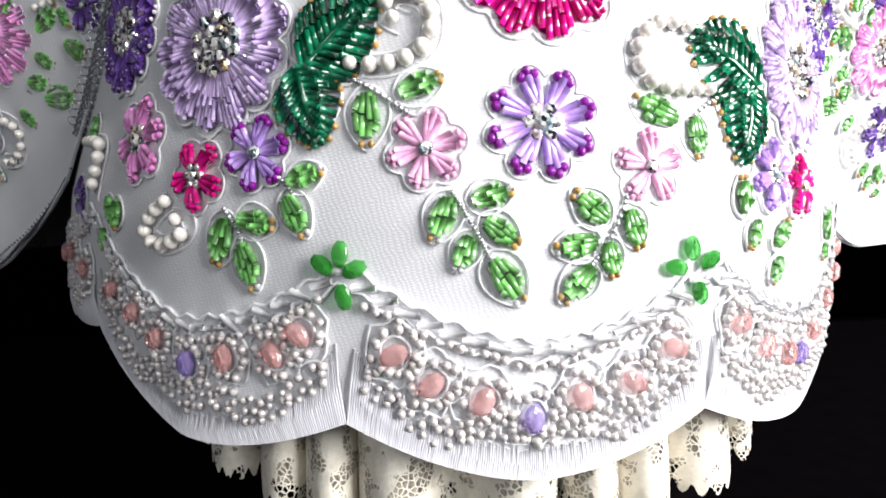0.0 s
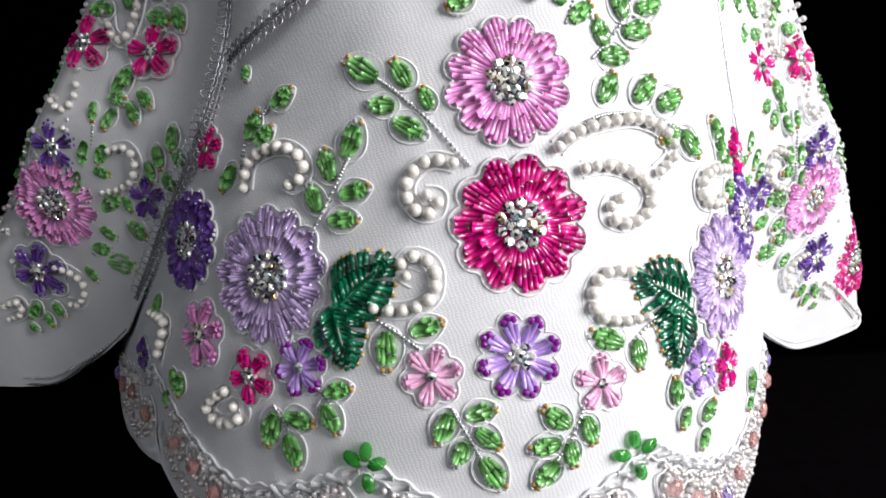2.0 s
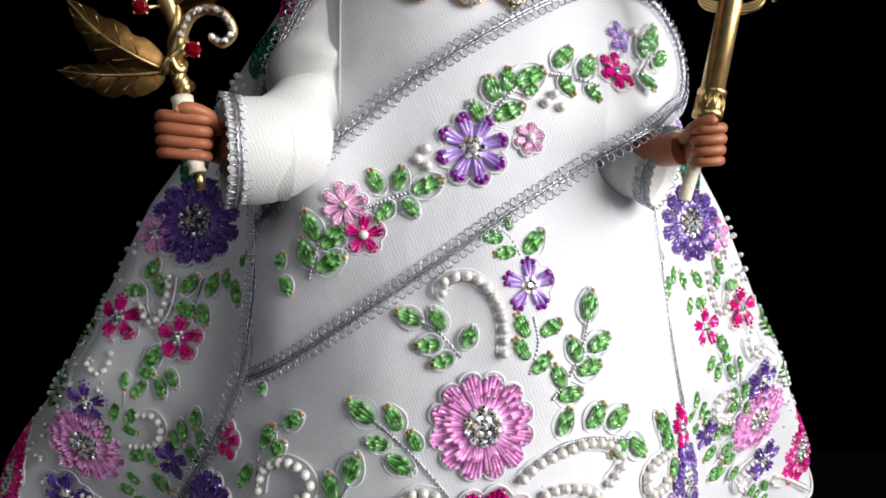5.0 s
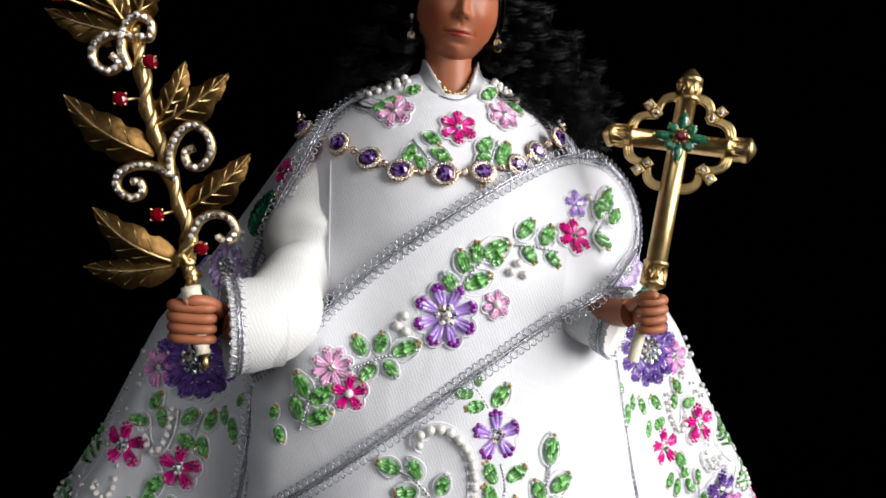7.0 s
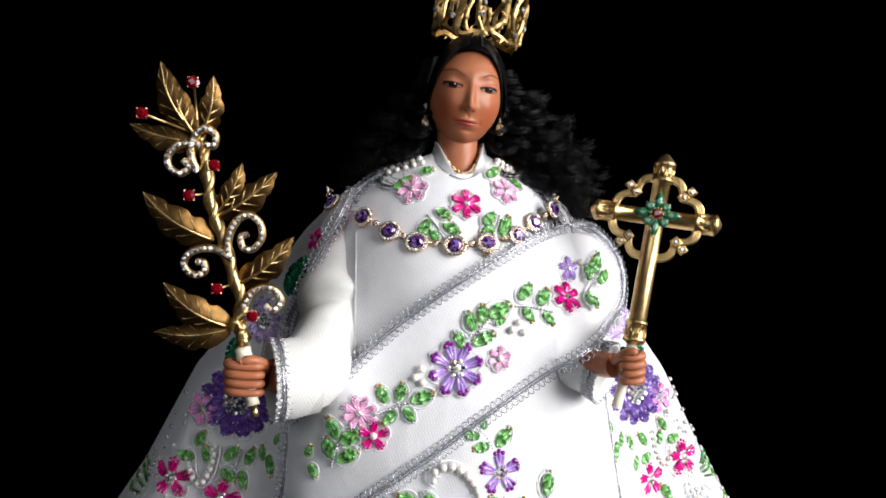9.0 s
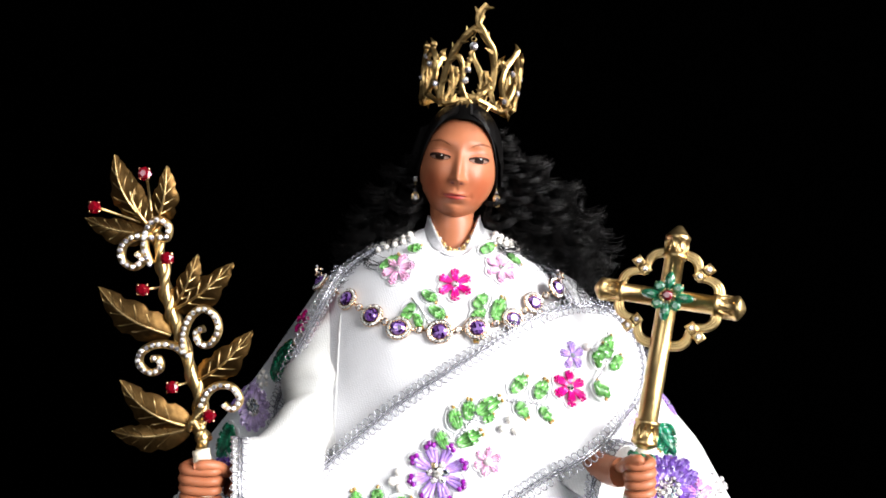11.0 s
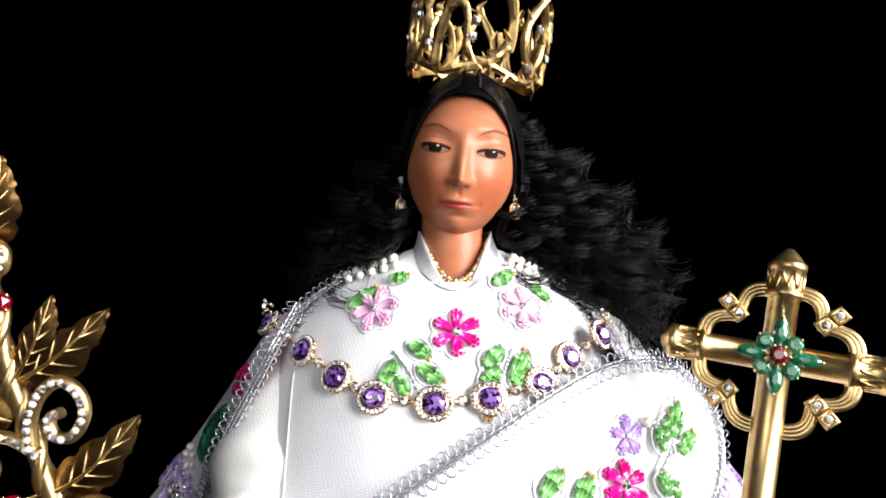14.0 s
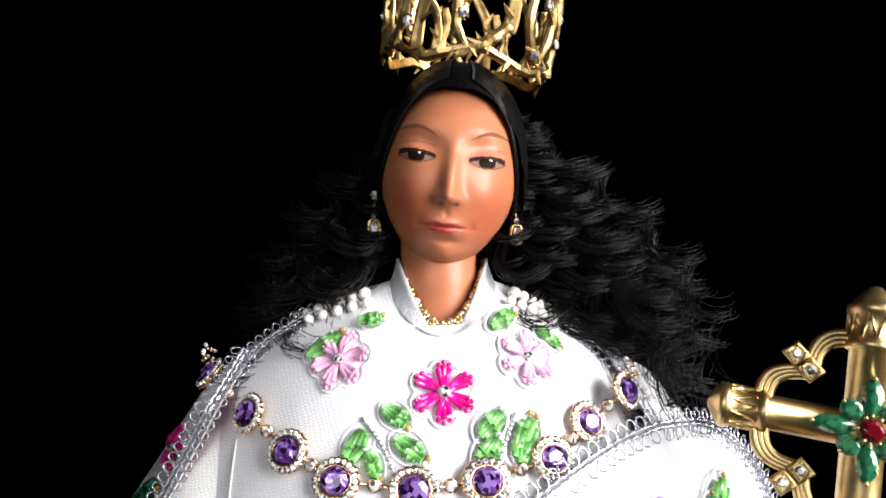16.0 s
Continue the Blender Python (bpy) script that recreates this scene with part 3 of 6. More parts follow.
def bump2(x, z, cx, cz, sx, sz):
    return math.exp(-((x - cx) / sx) ** 2 - ((z - cz) / sz) ** 2)


def head_shape(x, z):
    """Relief of the face in mm over an egg, at x sideways and z up from the middle of the face."""
    d = 0.0
    run = max(0.0, min(1.0, (7.5 - z) / 15.0))
    ridge = (0.5 + 3.9 * run ** 1.35) * math.exp(-(abs(x) / (1.7 + 0.9 * run)) ** 2.2)
    d += ridge / (1 + math.exp(-(z + 9.0) * 1.9)) / (1 + math.exp((z - 7.5) * 0.7))
    d += 0.8 * bump2(x, z, 0, -7.2, 2.3, 1.7)
    for s in (-1, 1):
        d += 1.0 * bump2(x, z, s * 3.1, -7.5, 1.35, 1.4)
        d -= 0.5 * bump2(x, z, s * 1.9, -9.0, 0.9, 0.6)
        d -= 2.7 * bump2(x, z, s * 7.2, 4.9, 4.9, 3.6)
        d += 2.15 * bump2(x, z, s * 9.3, 3.9, 4.2, 2.7)
        d += 0.7 * bump2(x, z, s * 9.8, 10.5, 6.0, 2.6)
        d += 1.2 * bump2(x, z, s * 10.5, -6.0, 5.5, 6.0)
        d -= 0.45 * bump2(x, z, s * 6.9, -14.4, 1.3, 1.5)
        d += 0.3 * bump2(x, z, s * 8.5, -17.0, 4.5, 4.5)
    d += 1.1 * bump2(x, z, 0, -14.6, 6.0, 3.6)
    d += 0.7 * bump2(x, z, 0, -13.8, 4.0, 0.9) + 0.9 * bump2(x, z, 0, -16.0, 3.4, 1.1)
    d -= 0.7 * bump2(x, z, 0, -14.9, 5.2, 0.42)
    d -= 0.35 * bump2(x, z, 0, -11.6, 0.8, 1.0)
    d -= 0.8 * bump2(x, z, 0, -18.6, 4.5, 1.1)
    d += 1.9 * bump2(x, z, 0, -22.3, 4.8, 3.2)
    return d


def face_paint(x, z):
    for s in (-1, 1):
        ex, ez = s * x - 9.3, z - 2.9 - 0.05 * (s * x - 9.3)
        if abs(ex) < 5.0:
            arch = 1 - (ex / 5.0) ** 2
            hi, lo = 1.0 * arch ** 0.8 - 0.1, -1.45 * arch ** 0.9
            if lo < ez < hi:
                if (s * ex + 0.1) ** 2 + (ez - 0.1) ** 2 < 5.2:
                    return M_GLINT if (s * ex - 0.7) ** 2 + (ez - 0.75) ** 2 < 0.10 else M_IRIS
                return M_EYE if ez < hi - 0.35 else M_LASH
            if hi <= ez < hi + 0.8 + 0.4 * max(0.0, ex / 5):
                return M_LASH
            if lo - 0.42 < ez <= lo:
                return M_BROW
            # shade of the fold above the lid, put in as a dark line
            if hi + 2.6 < ez < hi + 3.0 and abs(ex) < 4.7:
                return M_LINE
            if hi < ez < hi + 2.6:
                return M_LID
        bx = s * x - 10.2
        line = 10.6 - 2.6 * max(0.0, -bx / 5.9) ** 1.7 - 0.9 * max(0.0, bx / 5.9) ** 2
        if abs(bx) < 5.9 and abs(z - line) < 0.55 * (1 - abs(bx / 5.9) ** 2.0) + 0.03:
            return M_BROW
    if abs(x + 0.5) < 5.9:
        e = (x + 0.5) / 5.9
        q, seam = 1 - e * e, -14.95 + 0.55 * abs(e) ** 2.5
        hi = seam + 1.35 * q ** 1.2 - 0.45 * math.exp(-((x + 0.5) / 1.0) ** 2)
        lo = seam - 1.75 * q ** 1.1
        if lo < z < hi:
            return M_LASHLIP if abs(z - seam) < 0.14 and abs(e) < 0.95 else M_LIP
    if any((s * x - 2.0) ** 2 / 1.0 + (z + 9.0) ** 2 / 0.2 < 1 for s in (-1, 1)):
        return M_LASHLIP
    return M_SKIN


st = Mesh()
N1, N2 = 300, 380
pts = []
for i in range(N2 + 1):
    ph = math.pi * (i / N2)
    for j in range(N1):
        th = -math.pi + 2 * math.pi * j / N1
        # denser in front
        th = th - 0.55 * math.sin(th)
        x, y, z = math.sin(ph) * math.sin(th), -math.sin(ph) * math.cos(th), math.cos(ph)
        wide = 19.1 * (1 - 0.17 * max(0.0, -z) ** 1.6 + 0.03 * z)
        px, pz = x * wide, z * (23.9 if z < 0 else 31.0)
        py = y * (21.0 if y < 0 else 24.0)
        if y < 0:
            py -= head_shape(px, pz - 2.9) * min(1.0, -y * 2.2)
        else:
            py += 3 * max(0.0, z) * y
        pts.append((px, py, pz))
faces = {}
for i in range(N2):
    for j in range(N1):
        k = (j + 1) % N1
        f = (i * N1 + j, (i + 1) * N1 + j, (i + 1) * N1 + k, i * N1 + k)
        c = [sum(pts[q][a] for q in f) / 4 for a in range(3)]
        faces.setdefault(face_paint(c[0], c[2] - 2.9) if c[1] < -6 else M_SKIN, []).append(f)
verts = [HEAD @ (Vector(p) * 0.001) for p in pts]
offset = len(st.v)
st.v += [tuple(v) for v in verts]
for material, fs in faces.items():
    if material not in st.mats:
        st.mats.append(material)
    st.f += [tuple(reversed(f)) for f in fs]
    st.m += [st.mats.index(material)] * len(fs)
    st.s += [True] * len(fs)
# neck and the plain support inside the robe
rows = []
for z, r, y in ((0.503, 0.0112, 0.213), (0.497, 0.0110, 0.2125), (0.4935, 0.0107, 0.2125), (0.490, 0.0112, 0.2125), (0.4865, 0.0109, 0.2125), (0.482, 0.0112, 0.213), (0.475, 0.0125, 0.215), (0.468, 0.017, 0.218),
                (0.45, 0.035, 0.23), (0.40, 0.04, 0.24), (0.30, 0.06, 0.26), (0.20, 0.08, 0.29), (0.0682, 0.09, 0.30)):
    rows.append([(X0 + 0.0025 + r * math.cos(a), y + r * math.sin(a), z) for a in (2 * math.pi * k / 40 for k in range(40))])
st.grid(rows[:10], M_SKIN, True)
st.grid(rows[9:], M_TABLE, True)


def fist(c, wide, side):
    """A closed carved fist round an upright handle at c."""
    c = Vector(c)
    for k in range(4):
        z = 0.0058 - 0.0037 * k
        r = 0.00215 - 0.00016 * abs(k - 1)
        pts = [c + Vector((side * x * wide, y, z + dz)) for x, y, dz in
               ((-0.55, 0.004, 0.0004), (-0.66, -0.001, 0.0003), (-0.46, -0.0052, 0.0002), (0.02, -0.0064, -0.0003), (0.42, -0.0052, -0.0006), (0.47, -0.0018, -0.0008))]
        st.tube(spline(pts, 18), r, M_SKIN, 10, lambda t: 0.86 + 0.18 * math.sin(math.pi * min(1, t * 1.5)) ** 2 if t < 0.93 else 0.6)
    st.ball(c + Vector((-side * 0.001, 0.0035, 0.0)), 1.0, M_SKIN, 16, 10,
            (Vector((0.60 * wide, 0, 0)), Vector((0, 0.0056, 0)), Vector((0, 0, 0.0078))))
    thumb = [c + Vector((side * x * wide, y, z)) for x, y, z in ((0.60, 0.003, 0.0022), (0.52, -0.003, 0.0062), (0.18, -0.0062, 0.0082), (-0.16, -0.0072, 0.0078))]
    st.tube(spline(thumb, 12), 0.0021, M_SKIN, 10, lambda t: 1.0 if t < 0.9 else 0.65)


fist((X0 - 0.0968, 0.1495, 0.3842), 0.0125, 1)
st.tube(spline([(X0 - 0.090, 0.156, 0.3835), (X0 - 0.082, 0.160, 0.3815), (X0 - 0.070, 0.168, 0.382)], 8), 0.0070, M_SKIN, 12)
fist((X0 + 0.0745, 0.151, 0.3850), 0.0088, -1)
st.tube(spline([(X0 + 0.070, 0.157, 0.3845), (X0 + 0.066, 0.164, 0.384), (X0 + 0.060, 0.178, 0.386)], 8), 0.0060, M_SKIN, 12)
tagged(st.object("statue"), "carved statue with painted brown face and closed fists", "statue")

# ---- wig ----
wig = thing("wig", "long curly black wig on the statue's head", "wig")
m = Mesh()


def hairline(th):
    """How far down the cap reaches, by the angle from the middle of the forehead."""
    a = abs((th + math.pi) % (2 * math.pi) - math.pi)
    return math.radians(float(np.interp(a, [0, 0.25, 0.6, 0.95, 1.25, 1.5, 3.2], [45, 44.5, 49, 63, 88, 112, 125])))


rows = []
for i in range(30):
    row = []
    for j in range(96):
        th = 2 * math.pi * j / 96
        ph = hairline(th) * i / 29
        z = math.cos(ph)
        k = math.sin(ph) ** 0.8
        px = k * math.sin(th) * (20.2 + 1.6 * max(0.0, -math.cos(th)) + 2.2 * max(0.0, math.sin(th)) ** 2)
        py = -k * math.cos(th) * (21.8 if math.cos(th) > 0 else 29.5)
        pz = z * (24.5 if z < 0 else 34.5)
        g = 1.0 + 0.012 * math.sin(th * 60)
        row.append(HEAD @ (Vector((px * g, py * g, pz)) * 0.001))
    rows.append(row)
m.grid(rows, M_HAIR, True)
m.object("cap", wig, "smooth black hair parted over the forehead")
rnd = random.Random(7)
# fine combed strands over the cap, from the parting to the sides
m = Mesh()
for k in range(620):
    s = rnd.choice((-1, 1))
    back = rnd.uniform(-0.1, 1.0)
    pts = []
    for i in range(13):
        t = i / 12
        th = s * (0.05 + (0.5 + 1.1 * t) * (0.35 + 0.65 * t) * (1 + back * 0.9))
        ph = hairline(th) * min(1.02, (0.78 - 0.55 * back) + (0.26 + 0.45 * back) * t + 0.02 * math.sin(k))
        z = math.cos(ph)
        k8 = math.sin(ph) ** 0.8
        q = Vector((k8 * math.sin(th) * 20.1, -k8 * math.cos(th) * (22.1 if math.cos(th) > 0 else 29.8), z * (24.5 if z < 0 else 34.9)))
        pts.append(HEAD @ (q * 0.001))
    m.tube(pts, rnd.uniform(0.00025, 0.00045), M_HAIR, 4)
tagged(m.object("combed_hair", wig), kind="stuff")


def curls(name, side, locks, strands, seed, lift=0.0, wide=0.0, short=1.0):
    """Wavy locks that fall from behind the ear over the back of the shoulder; the strands of a lock run together."""
    r = random.Random(seed)
    for lock in range(locks):
        mesh = Mesh()
        a, b, c = r.random(), (lock + r.random()) / locks, r.random()
        start = Vector((X0 + 0.005 + side * (wide + r.uniform(0.013, 0.020)), 0.206 + 0.03 * a, lift + 0.532 - 0.026 * (1 - b) - 0.006 * c))
        reach = short * (0.066 if side > 0 else 0.049) * (0.22 + 0.78 * b)
        fall = 0.064 - 0.002 * b + 0.016 * c
        phase, turns, amp = r.uniform(0, 6.28), r.uniform(3.6, 6.0), r.uniform(0.0034, 0.0062)
        deep = 0.030 * (r.random() - 0.25)
        for k in range(strands):
            off = Vector((r.gauss(0, 0.0014), r.gauss(0, 0.0014), r.gauss(0, 0.0014)))
            stray = r.random() ** 8 * 0.008
            cut = r.uniform(0.82, 1.0)
            pts = []
            n = 52
            for i in range(n + 1):
                t = i / n * cut
                p = start + Vector((side * reach * (1 - (1 - t) ** 1.5), deep * t, -fall * t ** 1.25 + 0.004 * math.sin(math.pi * t)))
                w = amp * min(1.0, t * 5.0)
                ang = phase + turns * 2 * math.pi * (t + 0.010 * math.sin(k * 0.6)) + k * 0.012
                p += Vector((math.cos(ang) * w * side, math.sin(ang) * w * 0.8, math.sin(ang + 0.6) * w * 0.9))
                p += off * (0.45 + 0.55 * t) + off.normalized() * stray * t * t
                pts.append(p)
            mesh.tube(pts, r.uniform(0.00013, 0.00024), M_HAIR, 3, lambda t: 1.0 - 0.5 * t)
        tagged(mesh.object(name, wig), kind="stuff")


curls("ringlet", 1, 62, 20, 3)
curls("ringlet", -1, 40, 18, 5)
curls("ringlet", 1, 22, 22, 9, 0.013, 0.0035, 0.28)
# dark mass of hair behind the neck
m = Mesh()
rows = []
for i in range(15):
    t = i / 14
    w = 0.020 + 0.030 * t
    rows.append([(X0 + 0.005 + w * math.cos(a), 0.238 + 0.012 * t + 0.016 * math.sin(a) + 0.001 * math.sin(14 * a), 0.545 - 0.085 * t) for a in (2 * math.pi * k / 48 for k in range(48))])
m.grid(rows, M_HAIR, True)
m.object("back_hair", wig)


# ---- embroidery ----
rnd = random.Random(11)
BALL = Mesh()
BALL.ball((0, 0, 0), 1.0, M_PEARL, 12, 8)
PEARL = BALL.object("pearl")
PEARL_MESH = PEARL.data
bpy.data.objects.remove(PEARL)
STONE = Mesh()
STONE.gem((0, 0, 0), (0, -1, 0), 1.0, 0.75, M_STRASS, 8)
SAMPLE = STONE.object("crystal")
STONE_MESH = SAMPLE.data
bpy.data.objects.remove(SAMPLE)

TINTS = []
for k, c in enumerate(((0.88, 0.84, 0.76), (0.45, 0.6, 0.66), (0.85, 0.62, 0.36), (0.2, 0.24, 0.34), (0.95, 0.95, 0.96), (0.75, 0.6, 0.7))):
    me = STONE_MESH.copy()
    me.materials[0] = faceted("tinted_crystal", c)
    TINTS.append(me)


def place(name, mesh, p, size, parent, n=None, spin=0.0):
    ob = new(name, mesh)
    ob.parent = parent
    q = Vector((0, -1, 0)).rotation_difference(Vector(n)) if n is not None else Euler((0, 0, 0)).to_quaternion()
    ob.matrix_local = Matrix.LocRotScale(p, q @ Euler((0, spin, 0)).to_quaternion(), (size, size, size))
    return ob


def pearl(p, r, parent):
    return place("pearl", PEARL_MESH, p, r, parent)


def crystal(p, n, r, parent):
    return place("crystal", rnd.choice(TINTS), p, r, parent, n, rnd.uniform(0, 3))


def loop(mesh, patch, outline, h=0.0004, r=0.00034):
    mesh.tube([patch.at(x, y, h) for x, y in outline], r, M_CORD, 5, closed=True)


def big_flower(parent, sy, u, z, r, colour, petals=14, rings=2, squash=1.0, turn=0.0):
    """A daisy of bugle beads in scalloped petals, corded round, with a cluster of crystals in the middle."""
    P = Patch(sy, u, z)
    base = Mesh()
    edge = [(r * squash * (0.86 + 0.17 * abs(math.sin(petals * a / 2 + turn)) ** 0.55) * math.cos(a), r * (0.86 + 0.17 * abs(math.sin(petals * a / 2 + turn)) ** 0.55) * math.sin(a))
            for a in (2 * math.pi * k / 84 for k in range(84))]
    loop(base, P, [(x * 1.02, y * 1.02) for x, y in edge], 0.0004, 0.00045)
    base.grid([[P.at(x * f, y * f, 0.0005 + 0.0006 * math.sin(math.pi * f)) for x, y in edge] for f in (0.02, 0.5, 0.8, 0.93)], colour, True)
    flower = base.object("flower", parent, {B_PINK: "pink", B_CRIM: "crimson", B_LAV: "lavender", B_VIOLET: "dark violet", B_LILAC: "lilac"}[colour] + " beaded flower with crystal centre")
    rays = 5 if rings == 2 else 6
    thick = 0.00080 if rings == 2 else 0.00066
    for k in range(petals):
        petal = Mesh()
        a0, da = 2 * math.pi * (k + 0.5) / petals - 2 * turn / petals, 2 * math.pi / petals
        reach = rnd.uniform(0.98, 1.06)
        for j in range(rays):
            f = (j + 0.5) / rays * 2 - 1
            s = 0.36 + rnd.uniform(-0.03, 0.03)
            last = reach * (1 - 0.17 * abs(f) ** 2.2) + rnd.uniform(-0.02, 0.01)
            while s < last - 0.05:
                piece = rnd.choice((0.24, 0.32, 0.42)) * (0.018 / r) ** 0.7
                e = min(last, s + piece)
                ends = []
                for q in (s, e - 0.012):
                    spread = (0.42 + 0.03 * math.sin(3 * q)) * (1 - 0.16 * max(0.0, q - 0.6))
                    a = a0 + f * da * spread
                    dome = 0.0009 + 0.0007 * math.sin(math.pi * (q - 0.3) / 0.75) * (1 - 0.35 * f * f)
                    ends.append(P.at(r * squash * q * math.cos(a), r * q * math.sin(a), dome + rnd.uniform(-0.0001, 0.0002)))
                petal.tube(ends, thick * rnd.uniform(0.9, 1.08), colour, 6)
                # some bead ends get an added pale ball in place of a glint
                if rnd.random() < 0.3:
                    petal.ball(ends[1], thick * 0.8, B_SPARK, 6, 4)
                s = e + 0.012
        petal.object("petal", flower)
    rr = 0.00185 if r > 0.014 else 0.0014
    spots = [(0, 0)] + [(0.165 * r * math.cos(a), 0.165 * r * math.sin(a)) for a in (math.pi * k / 3 for k in range(6))]
    spots += [(0.315 * r * math.cos(a), 0.315 * r * math.sin(a)) for a in (math.pi * (k + 0.5) / 5 for k in range(10))]
    for x, y in spots:
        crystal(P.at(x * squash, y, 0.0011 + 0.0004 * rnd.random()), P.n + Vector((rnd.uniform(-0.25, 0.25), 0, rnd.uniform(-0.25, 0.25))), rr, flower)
    return flower


NAMES = {B_PINK: "pink", B_ROSE: "pale pink", B_CRIM: "crimson", B_LILAC: "lilac", B_VIOLET: "dark violet", B_LAV: "lavender"}


def small_flower(parent, sy, u, z, r, colour, petals=5, tip=None, middle="crystal", turn=0.3, squash=1.0):
    """A small flower whose petals are fans of bugles closed by round seed beads."""
    P = Patch(sy, u, z)
    tip = tip or colour
    base = Mesh()
    edge = []
    for k in range(72):
        a = 2 * math.pi * k / 72
        s = r * (0.80 + 0.27 * abs(math.cos(petals * (a - turn) / 2)) ** 0.7)
        edge.append((s * squash * math.cos(a), s * math.sin(a)))
    loop(base, P, edge)
    flower = base.object("flower", parent, NAMES[colour] + " beaded flower")
    for k in range(petals):
        a0 = turn + 2 * math.pi * k / petals
        petal = Mesh()
        half = 0.86 * math.pi / petals
        fine = min(1.0, r / 0.0105)
        for f in ((-0.8, 0.0, 0.8) if petals > 4 else (-0.9, -0.3, 0.3, 0.9)):
            a = a0 + f * half * 0.62
            s1 = 0.84 - 0.12 * abs(f) + rnd.uniform(-0.03, 0.03)
            petal.tube([P.at(r * squash * 0.22 * math.cos(a0 + f * half * 0.5), r * 0.22 * math.sin(a0 + f * half * 0.5), 0.0008),
                        P.at(r * squash * s1 * 0.6 * math.cos(a), r * s1 * 0.6 * math.sin(a), 0.0015),
                        P.at(r * squash * s1 * math.cos(a), r * s1 * math.sin(a), 0.0012)], 0.00100 * fine, colour, 6)
        for f in (-0.6, 0.0, 0.6):
            a = a0 + f * half * 0.7
            s1 = 0.94 - 0.13 * abs(f)
            petal.ball(P.at(r * squash * s1 * math.cos(a), r * s1 * math.sin(a), 0.0009), (0.00085 if tip is colour else 0.0012) * fine, tip, 8, 5)
        petal.object("petal", flower)
    if middle == "crystal":
        crystal(P.at(0, 0, 0.0014), P.n, max(0.0012, r * 0.19), flower)
        if r > 0.009:
            for k in range(6):
                a = math.pi * k / 3
                crystal(P.at(0.27 * r * math.cos(a), 0.27 * r * math.sin(a), 0.0012), P.n, r * 0.13, flower)
    else:
        pearl(P.at(0, 0, 0.0018), 0.0018, flower)
    return flower


def leaf(parent, sy, u0, z0, u1, z1, colour=None, wide=0.30, tip=True):
    """A bead leaf from its foot to its tip: a fan of bugles in a corded outline."""
    colour = colour or B_GREEN
    P = Patch(sy, (u0 + u1) / 2, (z0 + z1) / 2)
    d = Vector((u1 - u0, sy(u1, z1) - sy(u0, z0), z1 - z0))
    ax, ay = d.dot(P.a), d.dot(P.b)
    size = math.hypot(ax, ay) or 0.001
    ax, ay = ax / size, ay / size
    size = max(size, 0.0055)

    def at(s, t, h):
        return P.at(ax * s * size - ay * t * size, ay * s * size + ax * t * size, h)

    m = Mesh()
    w = wide
    ring = []
    for k in range(22):
        a = 2 * math.pi * k / 22
        c = math.cos(a)
        ring.append((0.55 * c, w * 1.22 * math.sin(a) * (1.08 - 0.22 * c) * (0.6 + 0.4 * abs(math.sin(a)))))
    m.tube([at(s, t, 0.0004) for s, t in ring], 0.00032, M_CORD, 5, closed=True)
    n = 4 if size > 0.009 else 3
    for j in range(n):
        f = (j + 0.5) / n * 2 - 1
        f += rnd.uniform(-0.06, 0.06)
        s0, s1 = -0.44 + 0.14 * abs(f), 0.40 - 0.22 * abs(f)
        split = rnd.uniform(-0.1, 0.12)
        for p, q in (((s0, f * w * 0.45), (split - 0.02, f * w * 0.84)), ((split + 0.02, f * w * 0.86), (s1, f * w * 0.62))):
            m.tube([at(p[0], p[1], 0.001), at(q[0], q[1], 0.0013)], 0.00092, colour, 6)
    if tip:
        for t in (-0.28, 0.28):
            m.ball(at(0.44, t * w, 0.0008), 0.00085, B_AMBER if rnd.random() < 0.75 else B_CLEAR, 7, 5)
    return m.object("leaf", parent, "green beaded leaf" if colour is B_GREEN else "emerald beaded leaf")


def stem(parent, sy, *uz):
    pts = spline([(u, z, 0) for u, z in uz], 6 * len(uz))
    line = [lay(sy, p.x, p.y, 0.0007) for p in pts]
    long = sum((b - a).length for a, b in zip(line, line[1:]))
    m = Mesh()
    for p in spline(line, max(4, int(long / 0.00135))):
        m.ball(p, 0.00072, M_STEM, 7, 5)
    m.tube(line, 0.00025, M_CORD, 4)
    m.object("stem", parent, "silver beaded stem")


def scroll(parent, sy, *uz, size=0.0019, gap=0.0040):
    """A curl of pearls with a white cord along it; the pearls shrink towards the ends."""
    pts = spline([(u, z, 0) for u, z in uz], 12 * len(uz))
    line = [lay(sy, p.x, p.y, 0.0019) for p in pts]
    m = Mesh()
    for s in (1, -1):
        side = []
        for k, p in enumerate(line):
            d = (line[min(k + 1, len(line) - 1)] - line[max(k - 1, 0)]).normalized()
            n = face_frame(sy, pts[k].x, pts[k].y)[3]
            side.append(p + d.cross(n) * s * 0.0026 - n * 0.0016)
        m.tube(side, 0.0004, M_CORD, 5)
    curl = m.object("pearl_scroll", parent, "curl of pearls edged with white cord")
    last = None
    for k, p in enumerate(line):
        if last is None or (p - last).length >= gap:
            f = k / len(line)
            r = size * (0.78 + 0.3 * math.sin(math.pi * (0.15 + 0.8 * f)))
            pearl(p, r * rnd.uniform(0.94, 1.05), curl)
            last = p


